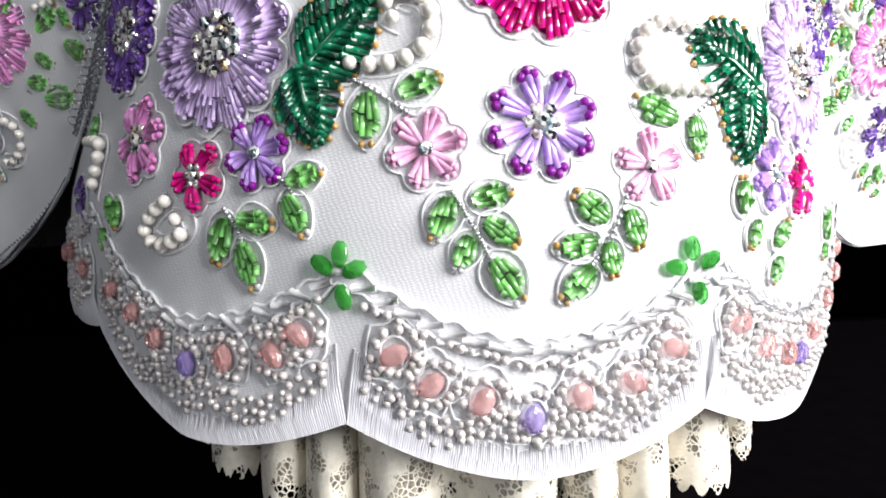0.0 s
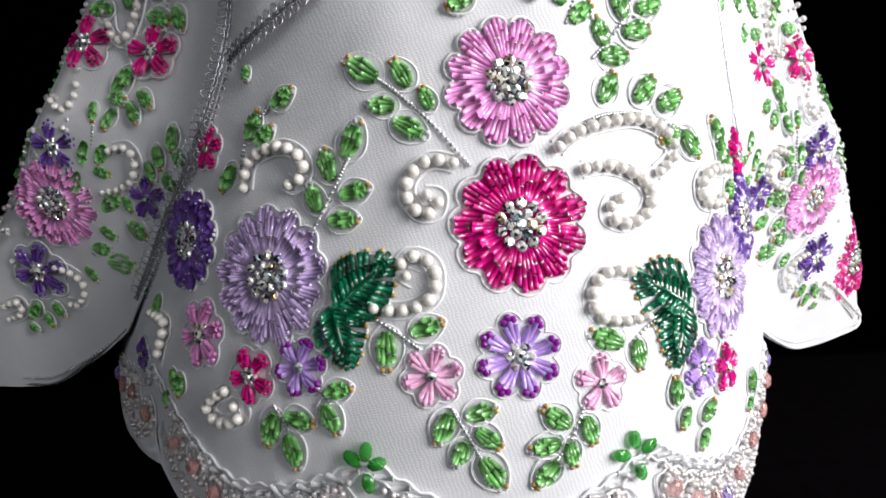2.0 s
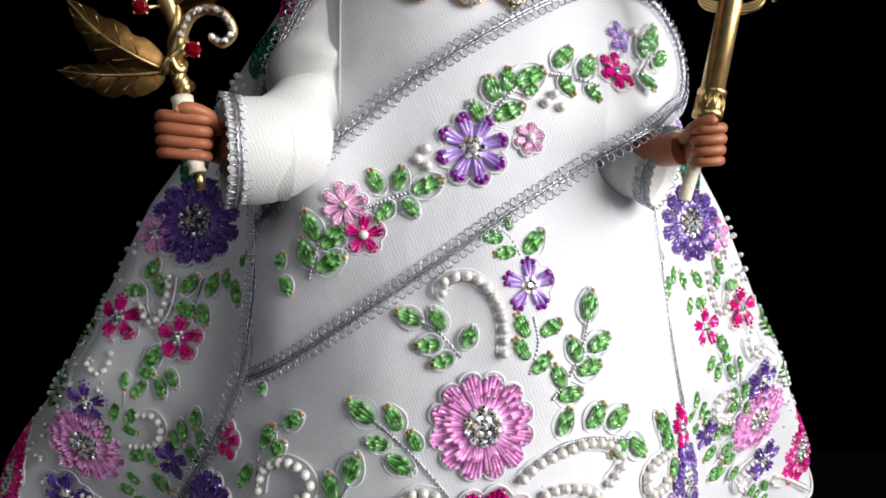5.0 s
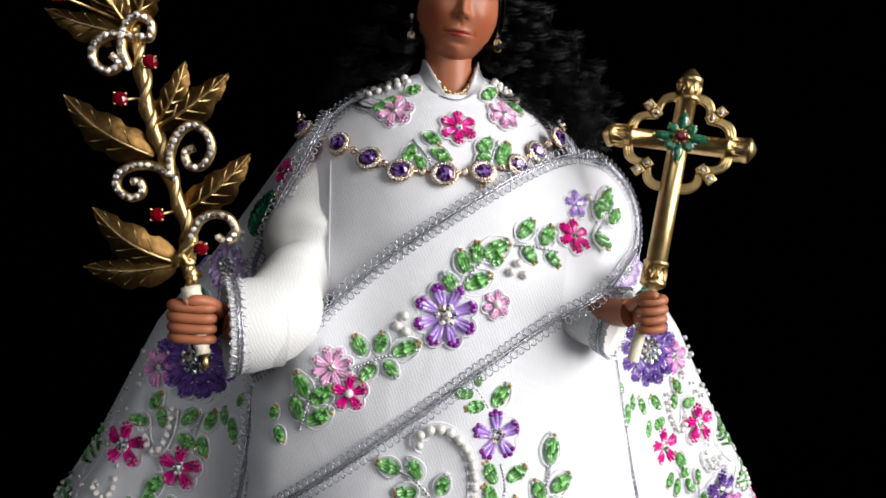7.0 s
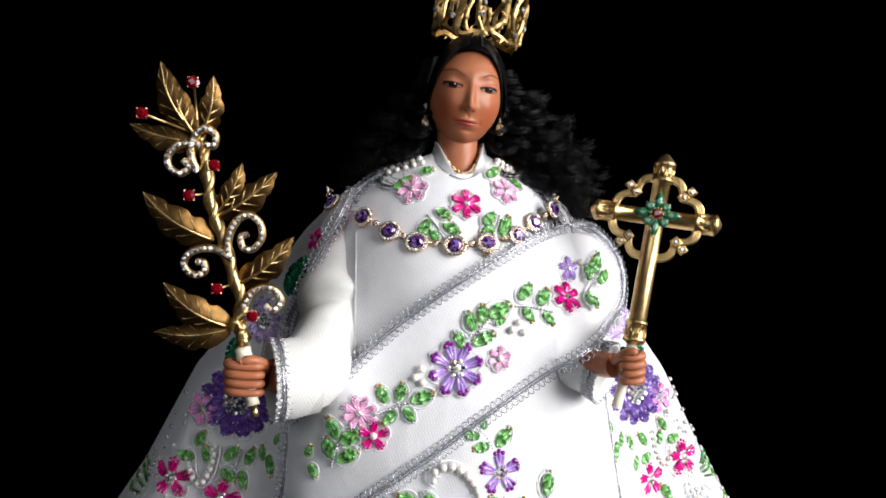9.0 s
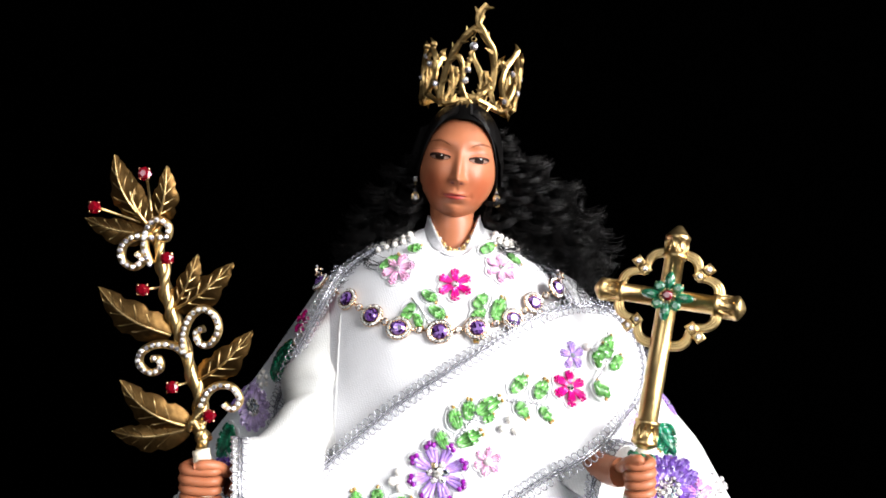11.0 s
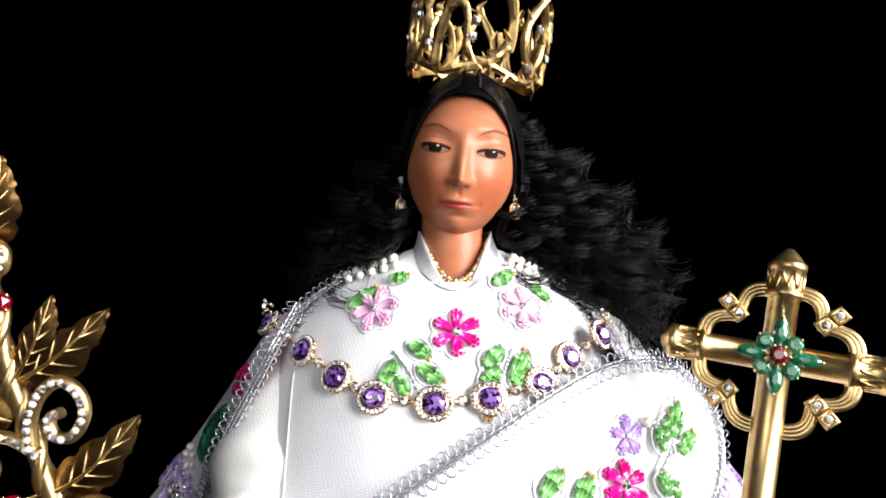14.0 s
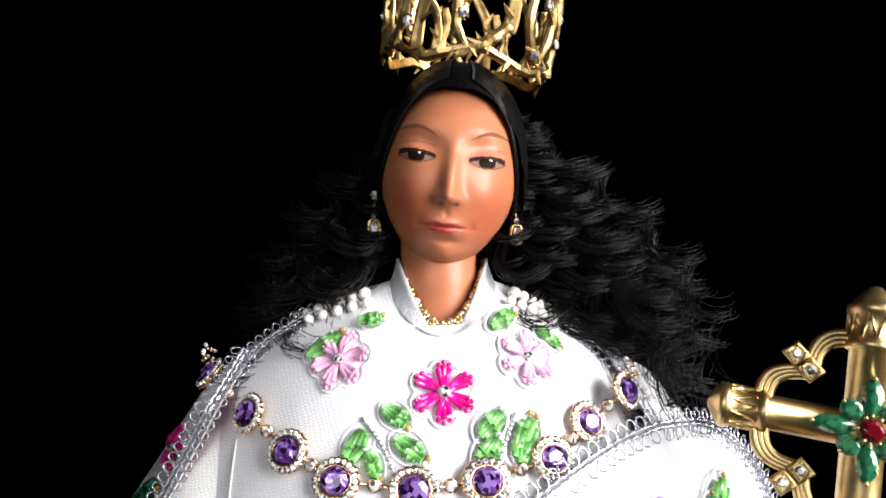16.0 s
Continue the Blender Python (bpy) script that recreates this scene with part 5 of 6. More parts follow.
    for line in (((-0.1258, 0.3286), (-0.1265, 0.3221), (-0.1285, 0.3151), (-0.1333, 0.3080), (-0.1388, 0.3110), (-0.1401, 0.3179)), ((-0.1401, 0.2674), (-0.1325, 0.2683), (-0.1285, 0.2639), (-0.1299, 0.2571), (-0.1364, 0.2536), (-0.1453, 0.2518)),
                 ((-0.1706, 0.2206), (-0.1634, 0.2189), (-0.1574, 0.2155), (-0.1561, 0.2110), (-0.1600, 0.2056), (-0.1659, 0.2052)), ((-0.1548, 0.2921), (-0.1564, 0.2862), (-0.1611, 0.2825), (-0.1668, 0.2851), (-0.1663, 0.2889)), ((-0.2368, 0.1769), (-0.1973, 0.2017), (-0.1915, 0.1980), (-0.1995, 0.1937)), ((-0.2050, 0.2637), (-0.2095, 0.2529))):
        scroll(C, cape_y, *[spot(u, z) for u, z in line], size=0.0015)
    stem(C, cape_y, *[spot(u, z) for u, z in ((-0.1108, 0.3289), (-0.1135, 0.3217), (-0.1183, 0.3120))])
    stem(C, cape_y, *[spot(u, z) for u, z in ((-0.1476, 0.2758), (-0.1491, 0.2663), (-0.1512, 0.2579))])
    stem(C, cape_y, *[spot(u, z) for u, z in ((-0.1382, 0.2329), (-0.1465, 0.2268), (-0.1514, 0.2280))])
    # loose crystals and pearls round the outer side
    m = Mesh()
    for k in range(90):
        z = rnd.uniform(0.19, 0.355)
        u = s * cape_half(s, z) * rnd.uniform(0.80, 1.04)
        P = Patch(cape_y, s * 0.9 * abs(u), z)
        m.ball(P.at((abs(u) - 0.9 * abs(u)) * s, 0.0, 0.001), rnd.uniform(0.0010, 0.0017), M_SEED if k % 3 else B_CLEAR, 8, 6)
    tagged(m.object("seed_bead_scatter", C, "scattered pearls and clear beads"), kind="stuff")
    # emerald and lavender flowers high on the shoulder
    dark_leaf(C, cape_y, s * 0.112, 0.386, s * 0.120, 0.370)
    small_flower(C, cape_y, s * 0.124, 0.392, 0.0085, B_LILAC, 6)
    for k in range(5):
        pearl(lay(cape_y, s * (0.094 + 0.003 * math.cos(k * 1.26)), 0.412 + 0.003 * math.sin(k * 1.26), 0.0012), 0.0015, C)
    dark_leaf(C, cape_y, s * 0.086, 0.412, s * 0.077, 0.432)
    big_flower(C, cape_y, s * 0.100, 0.397, 0.0125, B_LAV, 12)
    small_flower(C, cape_y, s * 0.072, 0.442, 0.0065, B_CRIM, 5)
    edge = EDGE_RIGHT if s < 0 else EDGE_LEFT
    line = [(s * (float(np.interp(z, EDGE_Z, edge)) + 0.0022), z) for z in (0.470, 0.455, 0.44, 0.425, 0.41, 0.395, 0.36, 0.34, 0.32, 0.30, 0.28, 0.26, 0.24, 0.222, 0.208)]
    pts = [Vector((X0 + p.x, cape_y(p.x, p.y) - 0.0022, p.y)) for p in spline([(u, z, 0) for u, z in line], 160)]
    m = Mesh()
    lay_loops(m, pts, [Vector((0.25 * s, -1, 0)).normalized()] * len(pts), s < 0, 0.0031 if s < 0 else 0.0026, 0.00125 if s < 0 else 0.0007)
    m.object("braid", C, "silver looped braid along the cape's edge")
    rim = [cape_point(s, k / 40 * 1.25, 1.0) for k in range(41)]
    m = Mesh()
    m.tube([(X0 + u, y - 0.0006, z + 0.0012) for u, y, z in rim], 0.0007, M_SILVER if s < 0 else M_CORD, 5)
    for k in range(130):
        u, y, z = cape_point(s, k / 130 * 1.25, 0.985)
        m.ball((X0 + u, y - 0.0008, z), 0.0006, M_SILVER if s < 0 else M_CORD, 6, 4)
    m.object("rim_cord", cape, "beaded cord along the cape's rim")

# ---- sash embroidery ----
S = sash
small_flower(S, sash_y, -0.0497, 0.3629, 0.0082, B_ROSE, 8)
small_flower(S, sash_y, -0.0427, 0.3525, 0.0074, B_CRIM, 5, middle="pearl")
small_flower(S, sash_y, -0.0049, 0.3831, 0.0130, B_LILAC, 8, B_TIP)
small_flower(S, sash_y, 0.0159, 0.3872, 0.0061, B_ROSE, 6, middle="pearl")
small_flower(S, sash_y, 0.0541, 0.4146, 0.0087, B_CRIM, 6)
small_flower(S, sash_y, 0.0562, 0.4286, 0.0067, B_LILAC, 5)
for row in (
        (-0.0736, 0.3389, -0.0716, 0.3452), (-0.0725, 0.3360, -0.0687, 0.3296), (-0.0586, 0.3497, -0.0637, 0.3609), (-0.0614, 0.3400, -0.0650, 0.3513), (-0.0576, 0.3475, -0.0489, 0.3562), (-0.0596, 0.3393, -0.0493, 0.3460),
        (-0.0366, 0.3668, -0.0409, 0.3755), (-0.0314, 0.3675, -0.0291, 0.3770), (-0.0262, 0.3677, -0.0149, 0.3725), (-0.0328, 0.3642, -0.0385, 0.3574), (-0.0291, 0.3653, -0.0239, 0.3590),
        (-0.0011, 0.3918, -0.0050, 0.4005), (0.0044, 0.3994, 0.0007, 0.4095), (0.0075, 0.4032, 0.0089, 0.4129), (0.0104, 0.4061, 0.0231, 0.4128), (0.0023, 0.3937, 0.0146, 0.3993), (0.0142, 0.4031, 0.0195, 0.4055),
        (0.0267, 0.4137, 0.0342, 0.4222), (0.0290, 0.4107, 0.0340, 0.4032), (0.0374, 0.4105, 0.0435, 0.4195), (0.0394, 0.4080, 0.0447, 0.4016)):
    leaf(S, sash_y, *row)
for row in ((0.0705, 0.4217, 0.0676, 0.4310), (0.0738, 0.4249, 0.0775, 0.4378), (0.0757, 0.4205, 0.0838, 0.4265), (0.0714, 0.4151, 0.0721, 0.4079), (0.0681, 0.4092, 0.0693, 0.4168), (0.0700, 0.4250, 0.0739, 0.4333)):
    leaf(S, sash_y, *row)
stem(S, sash_y, (-0.0620, 0.3365), (-0.0585, 0.3487), (-0.0533, 0.3558))
stem(S, sash_y, (-0.0423, 0.3618), (-0.0300, 0.3666), (-0.0158, 0.3697))
stem(S, sash_y, (-0.0012, 0.3909), (0.0085, 0.4027), (0.0177, 0.4114))
stem(S, sash_y, (0.0252, 0.4113), (0.0334, 0.4106), (0.0445, 0.4079))
stem(S, sash_y, (0.0678, 0.4163), (0.0728, 0.4222), (0.0768, 0.4305))
for u, z in ((-0.0238, 0.3790), (-0.0210, 0.3828), (-0.0205, 0.3767), (0.0224, 0.4001), (0.0258, 0.4034), (0.0283, 0.3989), (0.0634, 0.4318)):
    pearl(lay(sash_y, u, z, 0.0014), 0.0019, S)
braid(S, sash_y, *LOW)
braid(S, sash_y, *TOP)
braid(S, sash_y, *([LOW[-1]] + END + [TOP[-1]]))

# ---- embroidery of the chest ----
small_flower(R, front, -0.0234, 0.4681, 0.0082, B_ROSE, 6)
small_flower(R, front, 0.0031, 0.4609, 0.0083, B_CRIM, 6, turn=0.5)
small_flower(R, front, 0.0249, 0.4684, 0.0079, B_ROSE, 6)
for row in (
        (-0.0327, 0.4672, -0.0226, 0.4755), (-0.0191, 0.4782, -0.0117, 0.4794), (0.0150, 0.4763, 0.0231, 0.4809), (0.0290, 0.4758, 0.0354, 0.4693), (-0.0123, 0.4581, -0.0046, 0.4531), (-0.0155, 0.4533, -0.0209, 0.4435),
        (-0.0153, 0.4482, -0.0120, 0.4412), (-0.0094, 0.4514, -0.0006, 0.4455), (0.0108, 0.4503, 0.0183, 0.4569), (0.0166, 0.4508, 0.0099, 0.4434), (0.0195, 0.4447, 0.0258, 0.4556), (0.0213, 0.4437, 0.0228, 0.4503), (0.0138, 0.4440, 0.0121, 0.4351), (-0.0054, 0.4426, -0.0028, 0.4361)):
    leaf(R, front, *row, wide=0.27)
stem(R, front, (-0.0162, 0.4548), (-0.0111, 0.4482), (-0.0054, 0.4361))
stem(R, front, (0.0207, 0.4554), (0.0176, 0.4488), (0.0139, 0.4391))
for s_ in (-1, 1):
    for turn_, count, size in ((64, 7, 0.0021), (53, 5, 0.0018)):
        a = radians(turn_) * s_
        foot = Vector((X0 + 0.046 * math.sin(a), 0.236 - 0.040 * math.cos(a), 0.476))
        head = Vector(neck(a, 0.0160))
        for k in range(count):
            pearl(foot.lerp(head, 0.08 + 0.78 * k / count) + Vector((0, -0.0012, 0.0016)), size * 0.88, R)
for s_ in (-1, 1):
    line = spline([(X0 + 0.0035 + s_ * 0.017, 0.211, 0.4855), (X0 + s_ * 0.033, 0.212, 0.480), (X0 + s_ * 0.046, 0.212, 0.4725), (X0 + s_ * 0.055, 0.211, 0.464), (X0 + s_ * 0.0585, 0.2105, 0.457)], 60)
    m = Mesh()
    lay_loops(m, line, [Vector((0, -0.75, 0.65)).normalized()] * 61, True, 0.0028, 0.0011)
    m.object("shoulder_braid", robe, "silver looped braid over the shoulder")

# looped braid round both cuffs
for cuff, path in ((CUFF_R, ARM_R), (CUFF_L, ARM_L)):
    d = (path[-2] - path[-1]).normalized()
    mid = sum(cuff, Vector()) / len(cuff)
    line = [p + d * 0.003 + (p - mid).normalized() * 0.0005 for p in cuff]
    line.append(line[0])
    line = spline(line, 90)
    m = Mesh()
    lay_loops(m, line, [(p - mid).normalized() for p in line], True, 0.0033, 0.0013)
    m.object("cuff_braid", robe, "silver looped braid round the cuff")

# ---- lace flounce under the hem ----
m = Mesh()
rows = []
for i in range(13):
    t = i / 12
    row = []
    for j in range(361):
        a = -1.35 + 2.7 * j / 360
        wob = math.sin(j * 0.21 + 1.5 * math.sin(j * 0.06)) * (0.0055 + 0.003 * t)
        u = 0.098 * math.sin(a)
        y = 0.150 + 0.10 * (1 - math.cos(a)) + wob - 0.006 * t
        row.append((X0 + u + 0.003 * math.cos(j * 0.21 + 1.5 * math.sin(j * 0.06)), y, 0.146 - 0.033 * t - 0.004 * abs(math.sin(j * 0.62)) * (t == 1)))
    rows.append(row)
m.grid(rows, M_LACE)
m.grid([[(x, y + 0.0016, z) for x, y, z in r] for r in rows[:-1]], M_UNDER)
flounce = tagged(m.object("lace_flounce"), "ivory lace flounce showing under the robe's hem", "flounce")


# ---- necklace of amethysts ----
necklace = thing("necklace", "rose gold necklace of oval amethysts with crystal halos", "necklace")
STATIONS = ((-0.0634, 0.4610), (-0.0474, 0.4536), (-0.0347, 0.4465), (-0.0221, 0.4413), (-0.0040, 0.4400), (0.0126, 0.4414), (0.0292, 0.4449), (0.0398, 0.4519), (0.0513, 0.4588))
places = []
for k, (u, z) in enumerate(STATIONS):
    P = Patch(front, u, z)
    P.n = (P.n + Vector((0, -0.6, 0.1))).normalized()
    c = P.p + P.n * 0.0022 + Vector((0, -0.007 if k in (0, len(STATIONS) - 1) else 0.0, 0))
    places.append(c)
    m = Mesh()
    back = [c + (P.a * math.cos(a) * 1.15 + P.b * math.sin(a)) * 0.0040 - P.n * 0.0006 for a in (2 * math.pi * j / 24 for j in range(24))]
    m.tube(back, 0.0008, M_ROSEGOLD, 6, closed=True)
    m.tube([p + P.n * 0.0012 + (c - p) * 0.12 for p in back], 0.0004, M_ROSEGOLD, 5, closed=True)
    setting = m.object("setting", necklace, "rose gold setting")
    m = Mesh()
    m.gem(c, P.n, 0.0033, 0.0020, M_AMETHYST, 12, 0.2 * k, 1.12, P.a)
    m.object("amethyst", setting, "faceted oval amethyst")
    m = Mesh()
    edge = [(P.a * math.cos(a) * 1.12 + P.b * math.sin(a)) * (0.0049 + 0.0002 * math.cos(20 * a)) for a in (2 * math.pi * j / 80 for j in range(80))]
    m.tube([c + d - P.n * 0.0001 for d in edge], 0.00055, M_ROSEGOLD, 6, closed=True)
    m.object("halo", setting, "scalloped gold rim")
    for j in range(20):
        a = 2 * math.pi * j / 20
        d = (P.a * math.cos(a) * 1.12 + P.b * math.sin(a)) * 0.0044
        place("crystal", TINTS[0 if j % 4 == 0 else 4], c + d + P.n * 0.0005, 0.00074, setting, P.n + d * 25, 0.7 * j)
for p, q in zip(places, places[1:]):
    mid = p.lerp(q, 0.5)
    m = Mesh()
    m.gem(mid, (0, -1, 0.1), 0.0013, 0.001, M_DIAMOND, 8)
    m.tube([mid + Vector((math.cos(a), 0, math.sin(a))) * 0.0014 for a in (2 * math.pi * j / 12 for j in range(12))], 0.0004, M_ROSEGOLD, 5, closed=True)
    m.tube([p.lerp(q, 0.3), p.lerp(q, 0.7)], 0.0005, M_ROSEGOLD, 5)
    m.object("link", necklace, "small crystal link")
for c, s in ((places[0], -1), (places[-1], 1)):
    m = Mesh()
    for j in range(16):
        p = c + Vector((s * (0.001 + 0.0004 * (j % 4)), 0.0015 * (j % 3), 0.0035 + 0.0012 * (j // 4)))
        m.ball(p + Vector((0.0012 * math.cos(j * 2.4), 0, 0.0012 * math.sin(j * 2.4))), 0.0007, M_ROSEGOLD if j % 2 else M_DIAMOND, 6, 4)
    m.object("clasp", necklace, "gold and crystal clasp at the shoulder")

# thin gold chain at the neckline
m = Mesh()
for row, h in ((0, 0.0), (1, 0.0014)):
    for k in range(44):
        a = -1.5 + 3.0 * k / 43
        x, y, z = neck(a, 0.0119 - 0.0004 * row, 0.0)
        m.ball((x, y - 0.0003, z + 0.0016 + h + 0.0002 * math.sin(k * 2.2)), 0.0007 + 0.0002 * (k % 3 == 0), M_GOLD if k % 4 else M_DIAMOND, 6, 4)
tagged(m.object("neck_chain"), "thin gold chain close to the statue's neck", "necklace")

# ---- earrings ----
for (u, z), s in (((-0.0155, 0.5132), -1), ((0.0241, 0.5116), 1)):
    ear = thing("earring", "gold earring with hanging clear crystals", "earring", "pair of earrings")
    x = X0 + u
    m = Mesh()
    for k in range(6):
        a = math.pi * k / 3
        m.gem((x + 0.0009 * math.cos(a), 0.206, z + 0.0009 * math.sin(a)), (0, -1, 0), 0.0006, 0.0006, M_DIAMOND, 6)
    m.gem((x, 0.2055, z), (0, -1, 0), 0.0008, 0.0008, M_DIAMOND, 6)
    m.object("stud", ear, "crystal flower stud")
    m = Mesh()
    m.tube([(x, 0.206, z), (x + 0.0003 * s, 0.206, z - 0.006)], 0.0003, M_GOLD, 5)
    m.object("hook", ear, "gold hook")
    m = Mesh()
    m.gem((x + 0.0003 * s, 0.2055, z - 0.0058), (0, -1, 0), 0.0008, 0.0008, M_DIAMOND, 8, 0, 1.2, (0, 0, 1))
    m.gem((x + 0.0003 * s, 0.2055, z - 0.0096), (0, -1, 0), 0.0012, 0.0012, M_DIAMOND, 8, 0, 1.8, (0, 0, 1))
    m.tube([(x + 0.0003 * s + 0.0015 * math.copysign(abs(math.cos(a)) ** 0.6, math.cos(a)), 0.2058, z - 0.0096 + 0.0027 * math.copysign(abs(math.sin(a)) ** 0.6, math.sin(a))) for a in (2 * math.pi * k / 16 for k in range(16))], 0.0004, M_GOLD, 5, closed=True)
    for k in range(8):
        a = 2 * math.pi * k / 8
        m.ball((x + 0.0003 * s + 0.0016 * math.cos(a), 0.206, z - 0.0096 + 0.0026 * math.sin(a)), 0.0005, M_GOLD, 6, 4)
    m.object("pendant", ear, "clear crystal drop")

# ---- crown ----
crown = thing("crown", "openwork gold crown of thorny branches with clear stones", "crown")
CROWN = Matrix.Translation((X0 + 0.0096, 0.2005, 0.5478)) @ Matrix.Rotation(radians(8), 4, "Y") @ Matrix.Rotation(radians(11), 4, "X")


def cp(a, h, r=0.0225):
    a = radians(a)
    return CROWN @ Vector((r * math.sin(a), -r * math.cos(a), h * 0.92 - 0.0005))


def thorny(name, pts, r=0.0010, thorns=7, parent=None, flat=0.36):
    """A gold branch through (angle, height) points, with short thorns on both sides."""
    m = Mesh()
    line = spline([cp(a, h, 0.0225 + 0.06 * max(0.0, h) * 0.5) for a, h in pts], 10 * len(pts))
    m.tube(line, r * 1.25, M_CROWN, 8, lambda t: 1.0 + 0.12 * math.sin(t * 25), False, flat)
    n = len(line)
    for k in range(thorns):
        i = int((k + 0.6) / thorns * (n - 2))
        d = (line[i + 1] - line[i]).normalized()
        out = (line[i] - CROWN.translation)
        out.z = 0
        side = d.cross(out.normalized()) * (1 if k % 2 else -1)
        tip = line[i] + side * r * 2.6 + d * r * 2.2
        m.tube([line[i], line[i].lerp(tip, 0.5), tip], r * 1.0, M_CROWN, 5, lambda t: 1.05 - t, False, 0.6)
    return m.object(name, crown)


wave = [(a, 0.0012 + 0.0024 * (2 / math.pi) * math.asin(math.sin(radians(a * 5 + 60)))) for a in range(0, 361, 9)]
m = Mesh()
ring = [cp(a, h) for a, h in wave[:-1]]
mids = [p - CROWN.translation for p in ring]
rows = []
for deep, high in ((0.0, -0.0013), (0.0006, -0.0005), (0.0006, 0.0006), (0.0, 0.0013), (-0.0011, 0.0012), (-0.0011, -0.0012), (0.0, -0.0013)):
    rows.append([p + Vector((d.x, d.y, 0)).normalized() * deep + Vector((0, 0, high)) for p, d in zip(ring, mids)])
m.grid(rows, M_CROWN, True, False)
for k, (p, d) in enumerate(zip(ring, mids)):
    out = Vector((d.x, d.y, 0)).normalized()
    tip = p + out.cross(Vector((0, 0, 1))) * 0.002 * (1 if k % 2 else -1) + Vector((0, 0, 0.0036 if k % 3 else -0.003)) + out * 0.0004
    m.tube([p, p.lerp(tip, 0.5), tip], 0.0011, M_CROWN, 5, lambda t: 1.05 - t, False, 0.6)
m.object("band", crown, "zigzag gold band of thorny twigs")
thorny("arch", [(-36, 0.001), (-33, 0.012), (-26, 0.022), (-14, 0.031), (-2, 0.0365)], 0.0012, 8)
thorny("arch", [(24, 0.008), (25, 0.018), (19, 0.027), (8, 0.033), (0, 0.038), (0, 0.043), (6, 0.0475)], 0.0013, 8)
thorny("branch", [(-32, 0.018), (-18, 0.022), (-11, 0.016), (-10, 0.008), (-2, 0.002)], 0.0010, 7)
thorny("branch", [(24, 0.010), (14, 0.006), (4, 0.003), (-8, 0.0005)], 0.0012, 6)
for a0, h in ((54, 0.028), (-58, 0.026), (96, 0.027), (-98, 0.027), (140, 0.027), (-140, 0.027), (180, 0.030)):
    thorny("loop", [(a0 - 4, 0.002), (a0 - 15, 0.011), (a0 - 13, 0.020), (a0 + 1, h), (a0 + 3, h + 0.003)], 0.0011, 5)
    thorny("loop", [(a0 - 4, 0.002), (a0 + 9, 0.010), (a0 + 10, 0.019), (a0 + 2, h)], 0.0010, 5)
for a0 in (74, -76, -88, 84, 115, -118, 160, -160):
    thorny("stem", [(a0, 0.001), (a0 + 3, 0.009), (a0 - 2, 0.017), (a0 + 1, 0.023)], 0.0010, 6)
for a0, h in ((-2, 0.0275), (-5, 0.016), (-6, 0.011), (-42, 0.008), (52, 0.018), (44, 0.004), (-58, 0.018), (76, 0.010), (-84, 0.012), (86, 0.018), (-70, 0.022)):
    m = Mesh()
    p = cp(a0, h, 0.0235)
    out = (p - CROWN.translation)
    out.z = 0
    m.gem(p, out, 0.0019 if h > 0.025 else 0.0014, 0.0013, M_DIAMOND, 8)
    for k in range(4):
        a = math.pi * (0.25 + 0.5 * k)
        side = out.normalized().cross(Vector((0, 0, 1)))
        m.tube([p, p + (side * math.cos(a) + Vector((0, 0, 1)) * math.sin(a)) * 0.0018], 0.0003, M_CROWN, 4)
    if h > 0.025:
        m.tube([p + Vector((0.0011 * math.cos(a), 0, 0.0032 + 0.0011 * math.sin(a))) for a in (2 * math.pi * j / 10 for j in range(10))], 0.0003, M_CROWN, 4, closed=True)
        m.tube([p + Vector((0, 0, 0.004)), cp(0, 0.0365)], 0.0003, M_CROWN, 4)
    m.object("clear_stone", crown, "clear stone in gold claws")

# ---- cross staff ----
staff = thing("cross_staff", "gold cross staff with emerald flower held in the fist", "cross")


def P3(u, z, y):
    return Vector((X0 + u, y, z))


CX = P3(0.0940, 0.4553, 0.167)
CT, CB = P3(0.1008, 0.4859, 0.169), P3(0.0799, 0.3954, 0.1575)
CL, CR = P3(0.0649, 0.4600, 0.180), P3(0.1232, 0.4509, 0.154)
up = (CT - CB).normalized()
across = (CR - CL).normalized()
facing = across.cross(up).normalized()
if facing.y > 0:
    facing = -facing


def rod(name, p, q, r=0.0041):
    m = Mesh()
    m.tube([p, q], r, M_GOLD, 24)
    return m.object(name, staff)


CX = CB + up * (CX - CB).dot(up)
CT, CL, CR = CT - up * 0.0035, CL + across * 0.0035, CR - across * 0.0035
rod("upright", CB, CT)
rod("arm", CL, CR, 0.0040)


